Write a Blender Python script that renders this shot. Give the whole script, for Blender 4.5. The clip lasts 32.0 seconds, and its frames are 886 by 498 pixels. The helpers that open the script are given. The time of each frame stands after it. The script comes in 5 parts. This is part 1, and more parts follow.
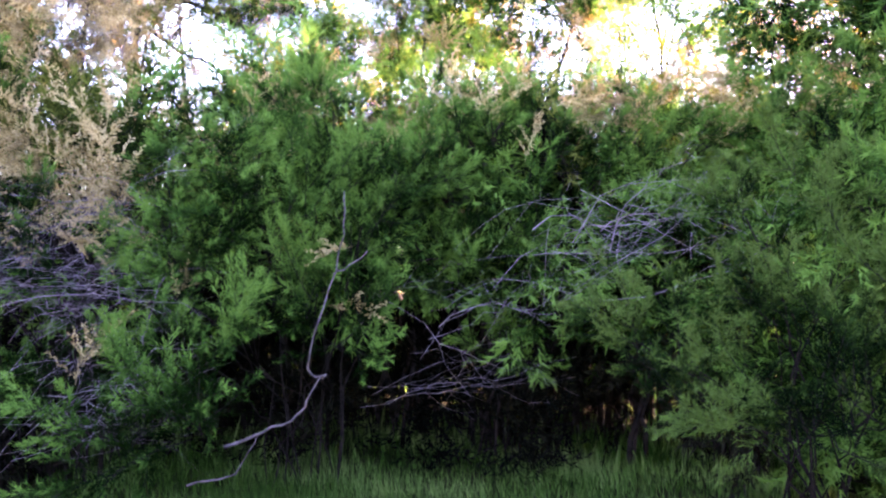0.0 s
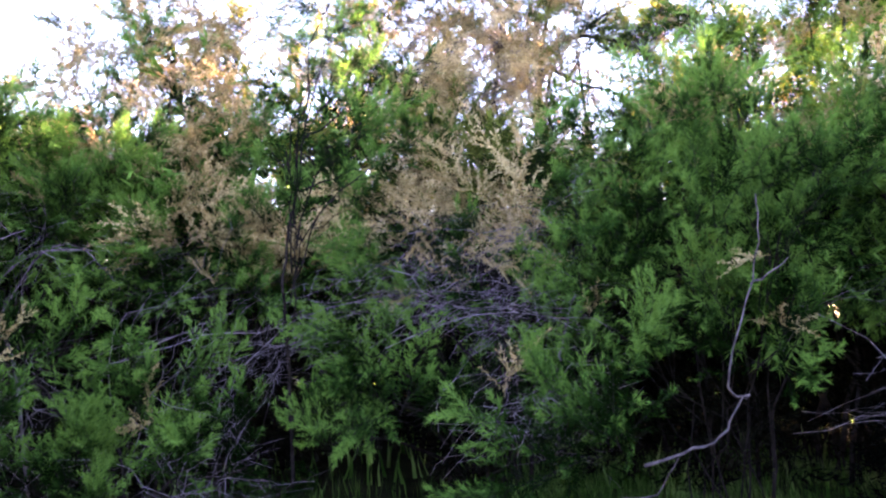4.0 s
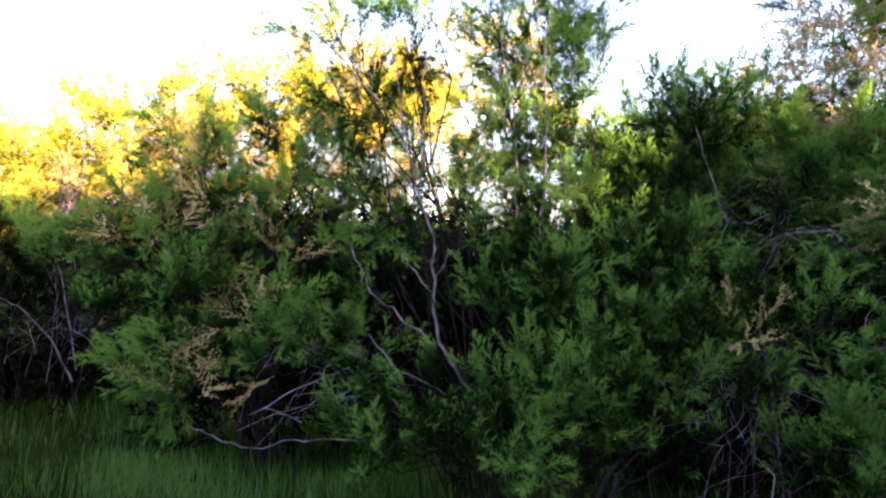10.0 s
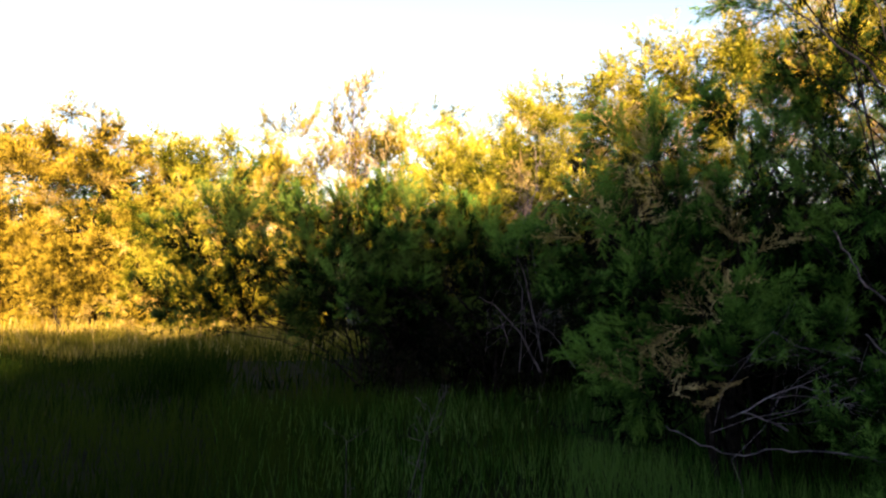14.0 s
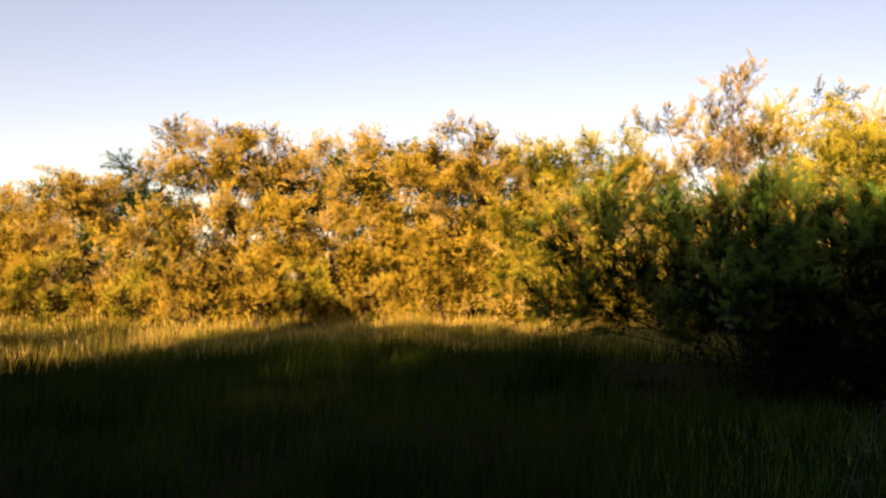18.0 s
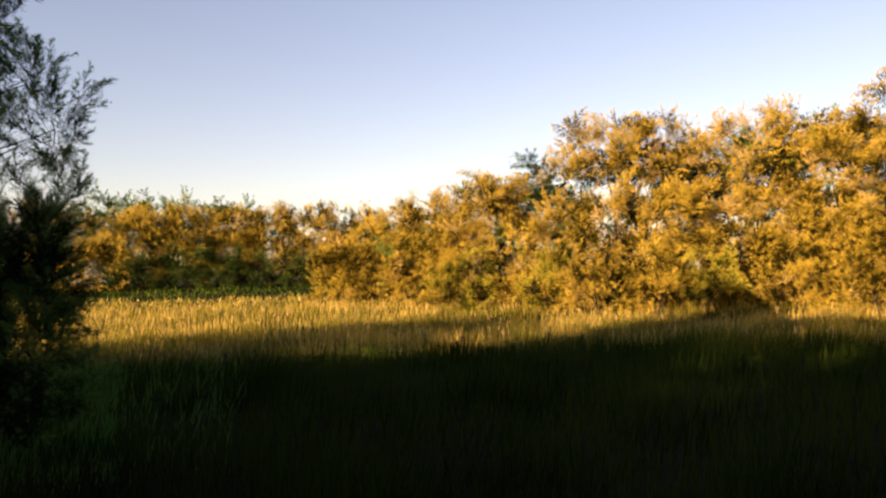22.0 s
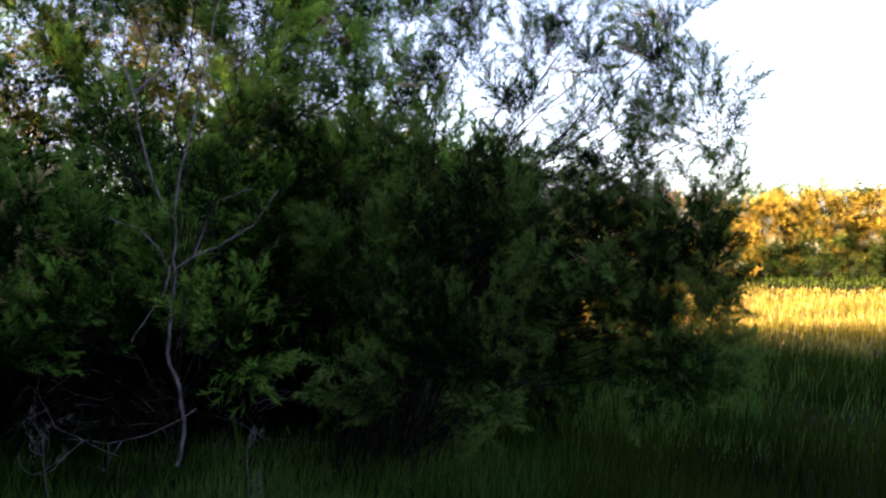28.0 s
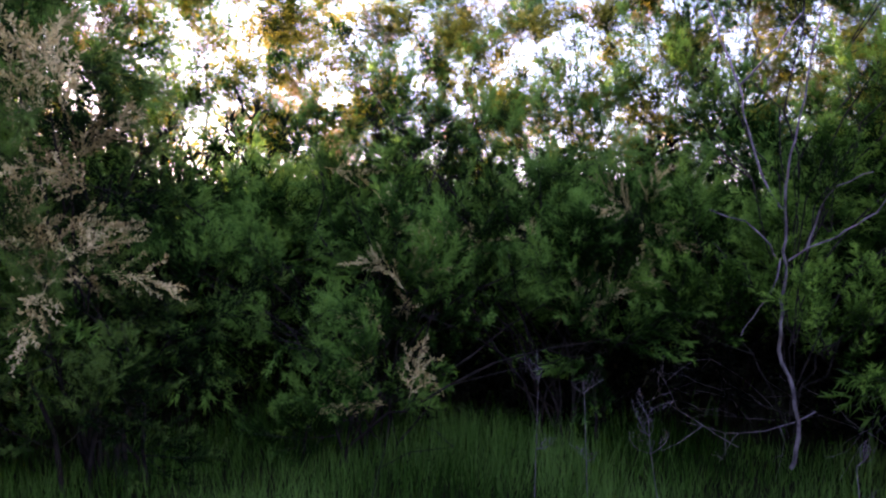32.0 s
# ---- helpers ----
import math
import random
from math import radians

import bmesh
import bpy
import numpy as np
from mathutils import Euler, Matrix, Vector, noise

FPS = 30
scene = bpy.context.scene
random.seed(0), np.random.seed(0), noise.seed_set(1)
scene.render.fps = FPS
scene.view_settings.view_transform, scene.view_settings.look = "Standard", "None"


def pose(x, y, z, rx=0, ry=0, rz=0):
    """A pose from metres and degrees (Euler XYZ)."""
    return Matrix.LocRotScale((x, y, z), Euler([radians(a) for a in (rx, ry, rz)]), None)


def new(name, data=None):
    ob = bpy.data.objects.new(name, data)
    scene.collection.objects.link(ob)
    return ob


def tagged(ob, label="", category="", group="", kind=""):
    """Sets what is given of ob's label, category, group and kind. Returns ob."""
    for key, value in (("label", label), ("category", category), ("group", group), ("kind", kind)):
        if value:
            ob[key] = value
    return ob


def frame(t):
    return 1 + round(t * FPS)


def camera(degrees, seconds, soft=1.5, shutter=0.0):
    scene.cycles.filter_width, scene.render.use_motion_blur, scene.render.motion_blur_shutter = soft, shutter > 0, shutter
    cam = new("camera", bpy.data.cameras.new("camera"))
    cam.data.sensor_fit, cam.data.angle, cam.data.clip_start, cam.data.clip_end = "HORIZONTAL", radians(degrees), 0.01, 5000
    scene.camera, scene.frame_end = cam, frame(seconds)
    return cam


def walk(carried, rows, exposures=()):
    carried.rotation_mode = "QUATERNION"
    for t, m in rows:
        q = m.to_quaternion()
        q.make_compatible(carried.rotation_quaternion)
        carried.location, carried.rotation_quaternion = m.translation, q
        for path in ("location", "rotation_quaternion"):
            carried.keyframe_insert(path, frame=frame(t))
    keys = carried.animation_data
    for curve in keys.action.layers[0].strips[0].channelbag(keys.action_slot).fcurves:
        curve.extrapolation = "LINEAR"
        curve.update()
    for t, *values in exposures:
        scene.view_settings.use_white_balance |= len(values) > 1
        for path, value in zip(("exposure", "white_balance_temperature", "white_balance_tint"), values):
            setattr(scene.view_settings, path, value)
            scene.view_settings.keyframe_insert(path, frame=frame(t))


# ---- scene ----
cam = camera(61.1, 32.0, soft=2.25)
# seconds, eye, turn in degrees (x, y, z)
PATH = [
    (0.0, 0.000, 0.000, 1.550, 93.50, -1.50, -0.09),
    (0.5, 0.019, -0.007, 1.556, 93.72, -1.29, 2.69),
    (1.0, 0.039, 0.002, 1.558, 93.67, -1.33, 6.11),
    (1.5, 0.053, 0.022, 1.555, 93.59, -0.63, 10.63),
    (2.0, 0.064, 0.038, 1.552, 93.73, -0.72, 14.63),
    (2.5, 0.067, 0.052, 1.541, 94.14, -0.58, 18.51),
    (4.5, -0.009, 0.085, 1.460, 95.30, -0.21, 35.85),
    (5.0, -0.040, 0.075, 1.462, 95.10, -0.65, 41.30),
    (5.5, -0.070, 0.073, 1.463, 94.87, -0.88, 46.07),
    (6.0, -0.087, 0.071, 1.458, 94.69, -0.89, 49.96),
    (6.5, -0.099, 0.070, 1.461, 94.39, -0.50, 54.41),
    (7.0, -0.118, 0.053, 1.467, 94.41, -0.95, 57.91),
    (7.5, -0.141, 0.017, 1.473, 94.27, -1.15, 61.40),
    (8.0, -0.165, -0.016, 1.473, 94.02, -1.03, 64.43),
    (8.5, -0.181, -0.023, 1.473, 93.51, -0.82, 67.78),
    (9.0, -0.219, -0.040, 1.465, 93.75, -0.49, 71.75),
    (9.5, -0.230, -0.058, 1.466, 93.56, -1.28, 76.38),
    (10.0, -0.245, -0.088, 1.470, 93.24, -1.41, 80.72),
    (10.5, -0.248, -0.130, 1.478, 92.71, -1.26, 85.40),
    (11.0, -0.247, -0.173, 1.498, 92.50, -0.53, 88.46),
    (11.5, -0.255, -0.213, 1.513, 92.35, -0.34, 91.96),
    (12.0, -0.261, -0.255, 1.524, 91.93, -0.14, 95.88),
    (12.5, -0.280, -0.280, 1.530, 92.23, 0.10, 100.54),
    (13.0, -0.310, -0.294, 1.536, 92.35, 0.70, 105.23),
    (13.5, -0.332, -0.298, 1.536, 92.32, 0.57, 109.16),
    (14.0, -0.353, -0.306, 1.534, 92.06, 0.81, 112.70),
    (14.5, -0.353, -0.319, 1.538, 92.07, 0.79, 115.93),
    (16.5, -0.201, -0.370, 1.571, 91.83, 0.62, 128.93),
    (17.0, -0.156, -0.391, 1.574, 91.94, 0.85, 132.13),
    (17.5, -0.114, -0.419, 1.567, 92.14, 0.61, 135.34),
    (18.0, -0.085, -0.458, 1.555, 92.34, 0.44, 139.11),
    (18.5, -0.076, -0.492, 1.547, 92.21, 0.44, 143.37),
    (19.0, -0.084, -0.515, 1.544, 92.01, 0.69, 146.95),
    (19.5, -0.097, -0.541, 1.543, 91.96, 0.51, 150.60),
    (20.0, -0.105, -0.570, 1.543, 92.17, 0.61, 154.14),
    (20.5, -0.099, -0.596, 1.545, 92.00, 0.74, 157.93),
    (21.0, -0.076, -0.609, 1.547, 91.98, 0.47, 161.20),
    (21.5, -0.040, -0.611, 1.550, 91.90, 1.06, 165.33),
    (22.0, -0.006, -0.613, 1.551, 91.98, 1.22, 168.79),
    (22.5, 0.022, -0.621, 1.552, 92.12, 1.22, 172.38),
    (23.0, 0.046, -0.630, 1.555, 91.91, 1.43, 175.63),
    (23.5, 0.076, -0.634, 1.558, 91.64, 0.70, 178.99),
    (24.0, 0.102, -0.625, 1.561, 91.50, 0.41, 182.65),
    (24.5, 0.121, -0.598, 1.560, 91.45, 0.50, 185.76),
    (26.5, 0.193, -0.417, 1.549, 91.56, 0.84, 199.92),
    (27.0, 0.171, -0.402, 1.547, 91.33, 0.21, 207.05),
    (27.5, 0.153, -0.410, 1.552, 91.16, -0.43, 211.09),
    (28.0, 0.128, -0.413, 1.549, 91.14, -0.76, 214.37),
    (28.5, 0.084, -0.417, 1.540, 91.54, -0.68, 218.57),
    (29.0, 0.054, -0.433, 1.533, 91.50, 0.33, 224.43),
    (29.5, 0.042, -0.447, 1.532, 91.19, -0.08, 229.68),
    (30.0, 0.031, -0.463, 1.533, 91.37, -0.32, 234.62),
    (30.5, 0.015, -0.492, 1.539, 91.23, -0.69, 240.33),
    (31.0, 0.011, -0.530, 1.542, 90.35, 0.02, 246.67),
    (31.5, 0.025, -0.569, 1.554, 90.20, -0.69, 252.80),
    (32.0, 0.054, -0.630, 1.574, 89.92, -0.18, 261.24),
]
EXPOSURES = [
    (0.0, 5.9, 6600, 54), (2.5, 5.7, 6600, 53), (4.5, 5.45, 6700, 48), (6.0, 5.15, 6800, 44), (9.0, 4.7, 6900, 41), (11.0, 4.45, 7000, 38), (12.0, 3.95, 7000, 34), (13.0, 2.95, 7200, 25), (14.5, 2.9, 7400, 23),
    (16.5, 2.25, 8500, 34), (18.0, 2.1, 8100, 37), (24.5, 2.05, 7500, 37), (26.5, 2.8, 7300, 36), (27.3, 3.6, 7000, 37), (28.5, 4.0, 6800, 40), (29.2, 4.9, 6700, 50), (31.0, 4.95, 6600, 53), (32.0, 4.5, 6600, 53),
]
walk(cam, [(t, pose(x, y, z, rx, ry, rz)) for t, x, y, z, rx, ry, rz in PATH], EXPOSURES)

# ---- light: a low evening sun behind the thicket, and a clear sky ----
SUN_YAW, SUN_UP = 308.0, 10.0
world = bpy.data.worlds.new("evening_sky")
scene.world = world
world.use_nodes = True
wn = world.node_tree
sky = wn.nodes.new("ShaderNodeTexSky")
sky.sky_type = "NISHITA"
sky.sun_disc = False
sky.sun_elevation = radians(SUN_UP)
sky.sun_rotation = radians(-SUN_YAW)
sky.air_density, sky.dust_density, sky.ozone_density = 1.0, 0.7, 1.2
back = wn.nodes["Background"]
back.inputs["Strength"].default_value = 0.06
wn.links.new(sky.outputs["Color"], back.inputs["Color"])
sun = new("sun", bpy.data.lights.new("sun", "SUN"))
sun.data.energy, sun.data.angle, sun.data.color = 5.0, radians(0.6), (1.0, 0.73, 0.39)
to_sun = Vector((-math.sin(radians(SUN_YAW)) * math.cos(radians(SUN_UP)),
                 math.cos(radians(SUN_YAW)) * math.cos(radians(SUN_UP)), math.sin(radians(SUN_UP))))
sun.rotation_mode = "QUATERNION"
sun.rotation_quaternion = to_sun.to_track_quat("Z", "Y")
sun.location = to_sun * 60


# ---- materials ----
def ramp(nt, fac, stops):
    node = nt.nodes.new("ShaderNodeValToRGB")
    els = node.color_ramp.elements
    while len(els) < len(stops):
        els.new(0.5)
    for el, (p, c) in zip(els, stops):
        el.position, el.color = p, (*c, 1)
    nt.links.new(fac, node.inputs["Fac"])
    return node.outputs["Color"]


def plant_material(name, dark, mid, light, clear=0.35, rough=0.6, patch=1.6, per_leaf=0.35, tip_light=0.0, own=0.5):
    """Leaves and stalks: a colour that varies from clump to clump and from leaf to leaf, and lets some light through."""
    m = bpy.data.materials.new(name)
    m.use_nodes = True
    nt = m.node_tree
    bsdf = nt.nodes["Principled BSDF"]
    geo = nt.nodes.new("ShaderNodeNewGeometry")
    big = nt.nodes.new("ShaderNodeTexNoise")
    big.inputs["Scale"].default_value, big.inputs["Detail"].default_value = patch, 3.0
    nt.links.new(geo.outputs["Position"], big.inputs["Vector"])
    info = nt.nodes.new("ShaderNodeObjectInfo")
    each = nt.nodes.new("ShaderNodeMath")
    each.operation = "MULTIPLY_ADD"
    nt.links.new(info.outputs["Random"], each.inputs[0])
    each.inputs[1].default_value, each.inputs[2].default_value = own, -own / 2
    both = nt.nodes.new("ShaderNodeMath")
    both.operation = "ADD"
    nt.links.new(each.outputs[0], both.inputs[0])
    wide = nt.nodes.new("ShaderNodeMath")
    wide.operation = "MULTIPLY_ADD"
    nt.links.new(big.outputs["Fac"], wide.inputs[0])
    wide.inputs[1].default_value, wide.inputs[2].default_value = 1.5, -0.25
    nt.links.new(wide.outputs[0], both.inputs[1])
    add = nt.nodes.new("ShaderNodeMath")
    add.operation = "MULTIPLY_ADD"
    nt.links.new(geo.outputs["Random Per Island"], add.inputs[0])
    add.inputs[1].default_value = per_leaf
    sub = nt.nodes.new("ShaderNodeMath")
    sub.operation = "SUBTRACT"
    nt.links.new(both.outputs[0], sub.inputs[0])
    sub.inputs[1].default_value = per_leaf / 2
    nt.links.new(sub.outputs[0], add.inputs[2])
    value = add.outputs[0]
    # a bough's inner shade put into the colour: dark near its axis, light at tips
    if tip_light > 0:
        tip_fac = nt.nodes.new("ShaderNodeAttribute")
        tip_fac.attribute_name = "tip_light"
        tip_gain = nt.nodes.new("ShaderNodeMath")
        tip_gain.operation = "MULTIPLY_ADD"
        nt.links.new(tip_fac.outputs["Fac"], tip_gain.inputs[0])
        tip_gain.inputs[1].default_value = tip_light
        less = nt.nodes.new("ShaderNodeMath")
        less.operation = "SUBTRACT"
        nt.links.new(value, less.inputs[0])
        less.inputs[1].default_value = tip_light * 0.5
        nt.links.new(less.outputs[0], tip_gain.inputs[2])
        value = tip_gain.outputs[0]
    colour = ramp(nt, value, [(0.32, dark), (0.52, mid), (0.72, light)])
    nt.links.new(colour, bsdf.inputs["Base Color"])
    bsdf.inputs["Roughness"].default_value = rough
    bsdf.inputs["Specular IOR Level"].default_value = 0.0
    if clear > 0:
        glow = nt.nodes.new("ShaderNodeBsdfTranslucent")
        nt.links.new(colour, glow.inputs["Color"])
        mix = nt.nodes.new("ShaderNodeMixShader")
        mix.inputs["Fac"].default_value = clear
        nt.links.new(bsdf.outputs[0], mix.inputs[1])
        nt.links.new(glow.outputs[0], mix.inputs[2])
        nt.links.new(mix.outputs[0], nt.nodes["Material Output"].inputs["Surface"])
    return m


def bark_material(name, dark, light, scale=14.0):
    m = bpy.data.materials.new(name)
    m.use_nodes = True
    nt = m.node_tree
    bsdf = nt.nodes["Principled BSDF"]
    geo = nt.nodes.new("ShaderNodeNewGeometry")
    tex = nt.nodes.new("ShaderNodeTexNoise")
    tex.inputs["Scale"].default_value, tex.inputs["Detail"].default_value = scale, 5.0
    nt.links.new(geo.outputs["Position"], tex.inputs["Vector"])
    nt.links.new(ramp(nt, tex.outputs["Fac"], [(0.35, dark), (0.65, light)]), bsdf.inputs["Base Color"])
    bump = nt.nodes.new("ShaderNodeBump")
    bump.inputs["Strength"].default_value, bump.inputs["Distance"].default_value = 0.5, 0.004
    nt.links.new(tex.outputs["Fac"], bump.inputs["Height"])
    nt.links.new(bump.outputs[0], bsdf.inputs["Normal"])
    bsdf.inputs["Roughness"].default_value = 0.9
    bsdf.inputs["Specular IOR Level"].default_value = 0.05
    return m


LEAF = plant_material("tamarisk_green", (0.004, 0.016, 0.003), (0.032, 0.100, 0.019), (0.125, 0.270, 0.050), 0.36, patch=1.6, per_leaf=0.08, tip_light=0.62)
LEAF_FRESH = plant_material("tamarisk_fresh_green", (0.005, 0.019, 0.003), (0.044, 0.120, 0.018), (0.150, 0.300, 0.048), 0.34, patch=1.6, per_leaf=0.08, tip_light=0.6)
LEAF_DULL = plant_material("tamarisk_dull_green", (0.010, 0.020, 0.005), (0.055, 0.090, 0.017), (0.165, 0.200, 0.042), 0.32, patch=1.8, per_leaf=0.15, tip_light=0.55)
# darker copy of the green leaf with shade put in; also colours the skyline trees
LEAF_SHADE_DARK = plant_material("tamarisk_shade_dark", (0.003, 0.010, 0.003), (0.020, 0.052, 0.011), (0.085, 0.155, 0.034), 0.25, patch=1.6, per_leaf=0.08, tip_light=0.6)
LEAF_DARK = plant_material("dark_evergreen_leaf", (0.004, 0.010, 0.003), (0.014, 0.030, 0.007), (0.040, 0.066, 0.014), 0.15, patch=1.2, per_leaf=0.12, tip_light=0.5)
# near-black leaf: the shade of the thicket's hollows put into the colour
SHADE_LEAF = plant_material("near_black_shade_leaf", (0.003, 0.004, 0.003), (0.008, 0.009, 0.006), (0.018, 0.019, 0.012), 0.0, patch=2.2)
# leaf for sunlit tamarisks, with the evening sun's gold put into its colour
LEAF_SUN_GOLD = plant_material("tamarisk_sun_gold", (0.020, 0.018, 0.003), (0.140, 0.112, 0.014), (0.350, 0.268, 0.040), 0.22, patch=0.7, per_leaf=0.15, tip_light=0.75, own=0.36)
# lit copy of the green leaf: yellow of the sun put into its colour
LEAF_SUNLIT = plant_material("tamarisk_sunlit_yellow", (0.020, 0.034, 0.004), (0.170, 0.168, 0.018), (0.370, 0.345, 0.050), 0.30, patch=0.9, per_leaf=0.15, tip_light=0.6, own=0.2)
FLOWER = plant_material("faded_flower", (0.33, 0.255, 0.120), (0.56, 0.430, 0.200), (0.72, 0.590, 0.330), 0.40, 0.8, 2.5)
# golden copy of the flower colour for the evening-lit hedge
FLOWER_SUN_GOLD = plant_material("sunlit_gold_flower", (0.22, 0.160, 0.040), (0.38, 0.290, 0.080), (0.55, 0.430, 0.150), 0.35, 0.8, 1.2)
BARK = bark_material("grey_brown_bark", (0.008, 0.007, 0.007), (0.030, 0.024, 0.023))
PALE_BARK = bark_material("pale_grey_bark", (0.055, 0.046, 0.052), (0.190, 0.160, 0.172))
DEAD = bark_material("dead_grey_wood", (0.100, 0.080, 0.098), (0.330, 0.275, 0.315))
LAWN = plant_material("fresh_short_grass", (0.020, 0.066, 0.012), (0.070, 0.165, 0.032), (0.190, 0.300, 0.095), 0.3, 0.55, 0.8)
# two darker grass copies, half and full shade put into the colour
GRASS_DIM = plant_material("shade_dark_grass", (0.010, 0.036, 0.006), (0.034, 0.105, 0.017), (0.088, 0.185, 0.040), 0.3, 0.55, 0.8)
GRASS_SHADED = plant_material("meadow_grass", (0.004, 0.013, 0.002), (0.012, 0.028, 0.004), (0.030, 0.050, 0.008), 0.15, 0.55, 0.5)
# ripe grass with the evening sun's gold put into its colour
GRASS_SUNLIT = plant_material("sunlit_ripe_grass", (0.090, 0.095, 0.014), (0.210, 0.180, 0.034), (0.390, 0.310, 0.075), 0.3, 0.6, 0.35)
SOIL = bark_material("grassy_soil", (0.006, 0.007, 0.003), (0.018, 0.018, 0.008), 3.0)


# ---- building helpers ----
EYE, MID = 1.55, (0.0, -0.3)


def polar(yaw, d, z=0.0):
    """A place d metres from the middle of the clearing, in the direction yaw (degrees, to the left from +y)."""
    a = radians(yaw)
    return np.array((MID[0] - d * math.sin(a), MID[1] + d * math.cos(a), z))


def ground_z(x, y):
    """The lie of the land: flat in the clearing, gently rising and uneven across the meadow."""
    x, y = np.asarray(x, float), np.asarray(y, float)
    r = np.hypot(x - MID[0], y - MID[1])
    rise = 0.9 * np.clip((r - 18.0) / 34.0, 0, 1) ** 1.3
    swell = 0.10 * np.sin(0.31 * x + 0.7) * np.cos(0.27 * y) * np.clip((r - 4) / 8, 0, 1)
    return rise + swell + 0.025 * np.sin(1.7 * x + 0.6 * y) * np.cos(1.3 * y - 0.4 * x)


class Pile:
    """Gathers triangles for one mesh."""

    def __init__(self):
        self.v, self.f, self.n = [], [], 0

    def add(self, v, f):
        self.v.append(np.asarray(v, np.float32).reshape(-1, 3))
        self.f.append(np.asarray(f, np.int32).reshape(-1, 3) + self.n)
        self.n += len(self.v[-1])

    def blades(self, base, way, length, width, rng, flat=None):
        """One long thin triangle for each base point."""
        n = len(base)
        side = np.cross(way, rng.normal(size=(n, 3)) if flat is None else flat)
        side /= np.linalg.norm(side, axis=1, keepdims=True) + 1e-9
        w = (np.broadcast_to(width, (n,)) / 2)[:, None]
        tip = base + way * np.broadcast_to(length, (n,))[:, None]
        self.add(np.stack([base + side * w, tip, base - side * w], 1), np.arange(n * 3).reshape(n, 3))

    def tube(self, pts, r0, r1, sides=5, power=1.0):
        pts = np.asarray(pts, float)
        n = len(pts)
        t = np.gradient(pts, axis=0)
        t /= np.linalg.norm(t, axis=1, keepdims=True) + 1e-9
        ref = np.array((0.31, 0.17, 0.93)) if abs(t[0, 2]) < 0.8 else np.array((0.95, 0.2, 0.1))
        a = np.cross(t, ref)
        a /= np.linalg.norm(a, axis=1, keepdims=True) + 1e-9
        b = np.cross(t, a)
        r = r0 + (r1 - r0) * np.linspace(0, 1, n) ** power
        ang = np.linspace(0, 2 * np.pi, sides, endpoint=False)
        ring = pts[:, None] + r[:, None, None] * (np.cos(ang)[None, :, None] * a[:, None] + np.sin(ang)[None, :, None] * b[:, None])
        v = np.concatenate([ring.reshape(-1, 3), pts[-1:] + t[-1:] * r1])
        f = []
        for i in range(n - 1):
            for k in range(sides):
                p, q = i * sides + k, i * sides + (k + 1) % sides
                f += [(p, q, q + sides), (p, q + sides, p + sides)]
        for k in range(sides):
            f.append(((n - 1) * sides + k, (n - 1) * sides + (k + 1) % sides, n * sides))
        self.add(v, f)

    def mesh(self, name, material, smooth=False, origin=None, wood=None, wood_faces=0):
        me = bpy.data.meshes.new(name)
        v, f = np.concatenate(self.v), np.concatenate(self.f)
        if origin is not None:
            v = v - np.asarray(origin, np.float32)
        me.vertices.add(len(v))
        me.vertices.foreach_set("co", v.ravel())
        me.loops.add(f.size)
        me.loops.foreach_set("vertex_index", f.ravel())
        me.polygons.add(len(f))
        me.polygons.foreach_set("loop_start", np.arange(len(f), dtype=np.int32) * 3)
        me.polygons.foreach_set("loop_total", np.full(len(f), 3, np.int32))
        me.polygons.foreach_set("use_smooth", np.full(len(f), smooth, bool))
        me.materials.append(material)
        if wood is not None:
            me.materials.append(wood)
            me.polygons.foreach_set("material_index", (np.arange(len(f)) < wood_faces).astype(np.int32))
        me.update(calc_edges=True)
        return me


def part(name, pile, material, parent, label="", smooth=False):
    """One mesh object under a thing, whose origin lies at the thing's base."""
    if not pile.n:
        return None
    ob = new(name, pile.mesh(name, material, smooth, parent.location))
    ob.parent = parent
    return tagged(ob, label)


def unit(v):
    return v / (np.linalg.norm(v, axis=-1, keepdims=True) + 1e-9)


def bend(a, b, n, bow, rng, wob=0.04):
    """A curve from a to b that bows by the vector bow and wavers a little."""
    s = np.linspace(0, 1, n)[:, None]
    pts = a + (b - a) * s + np.asarray(bow) * (4 * s * (1 - s))
    w = rng.normal(size=(n, 3)) * wob * np.linalg.norm(b - a)
    w[0] = w[-1] = 0
    return pts + w * np.sin(np.pi * s)


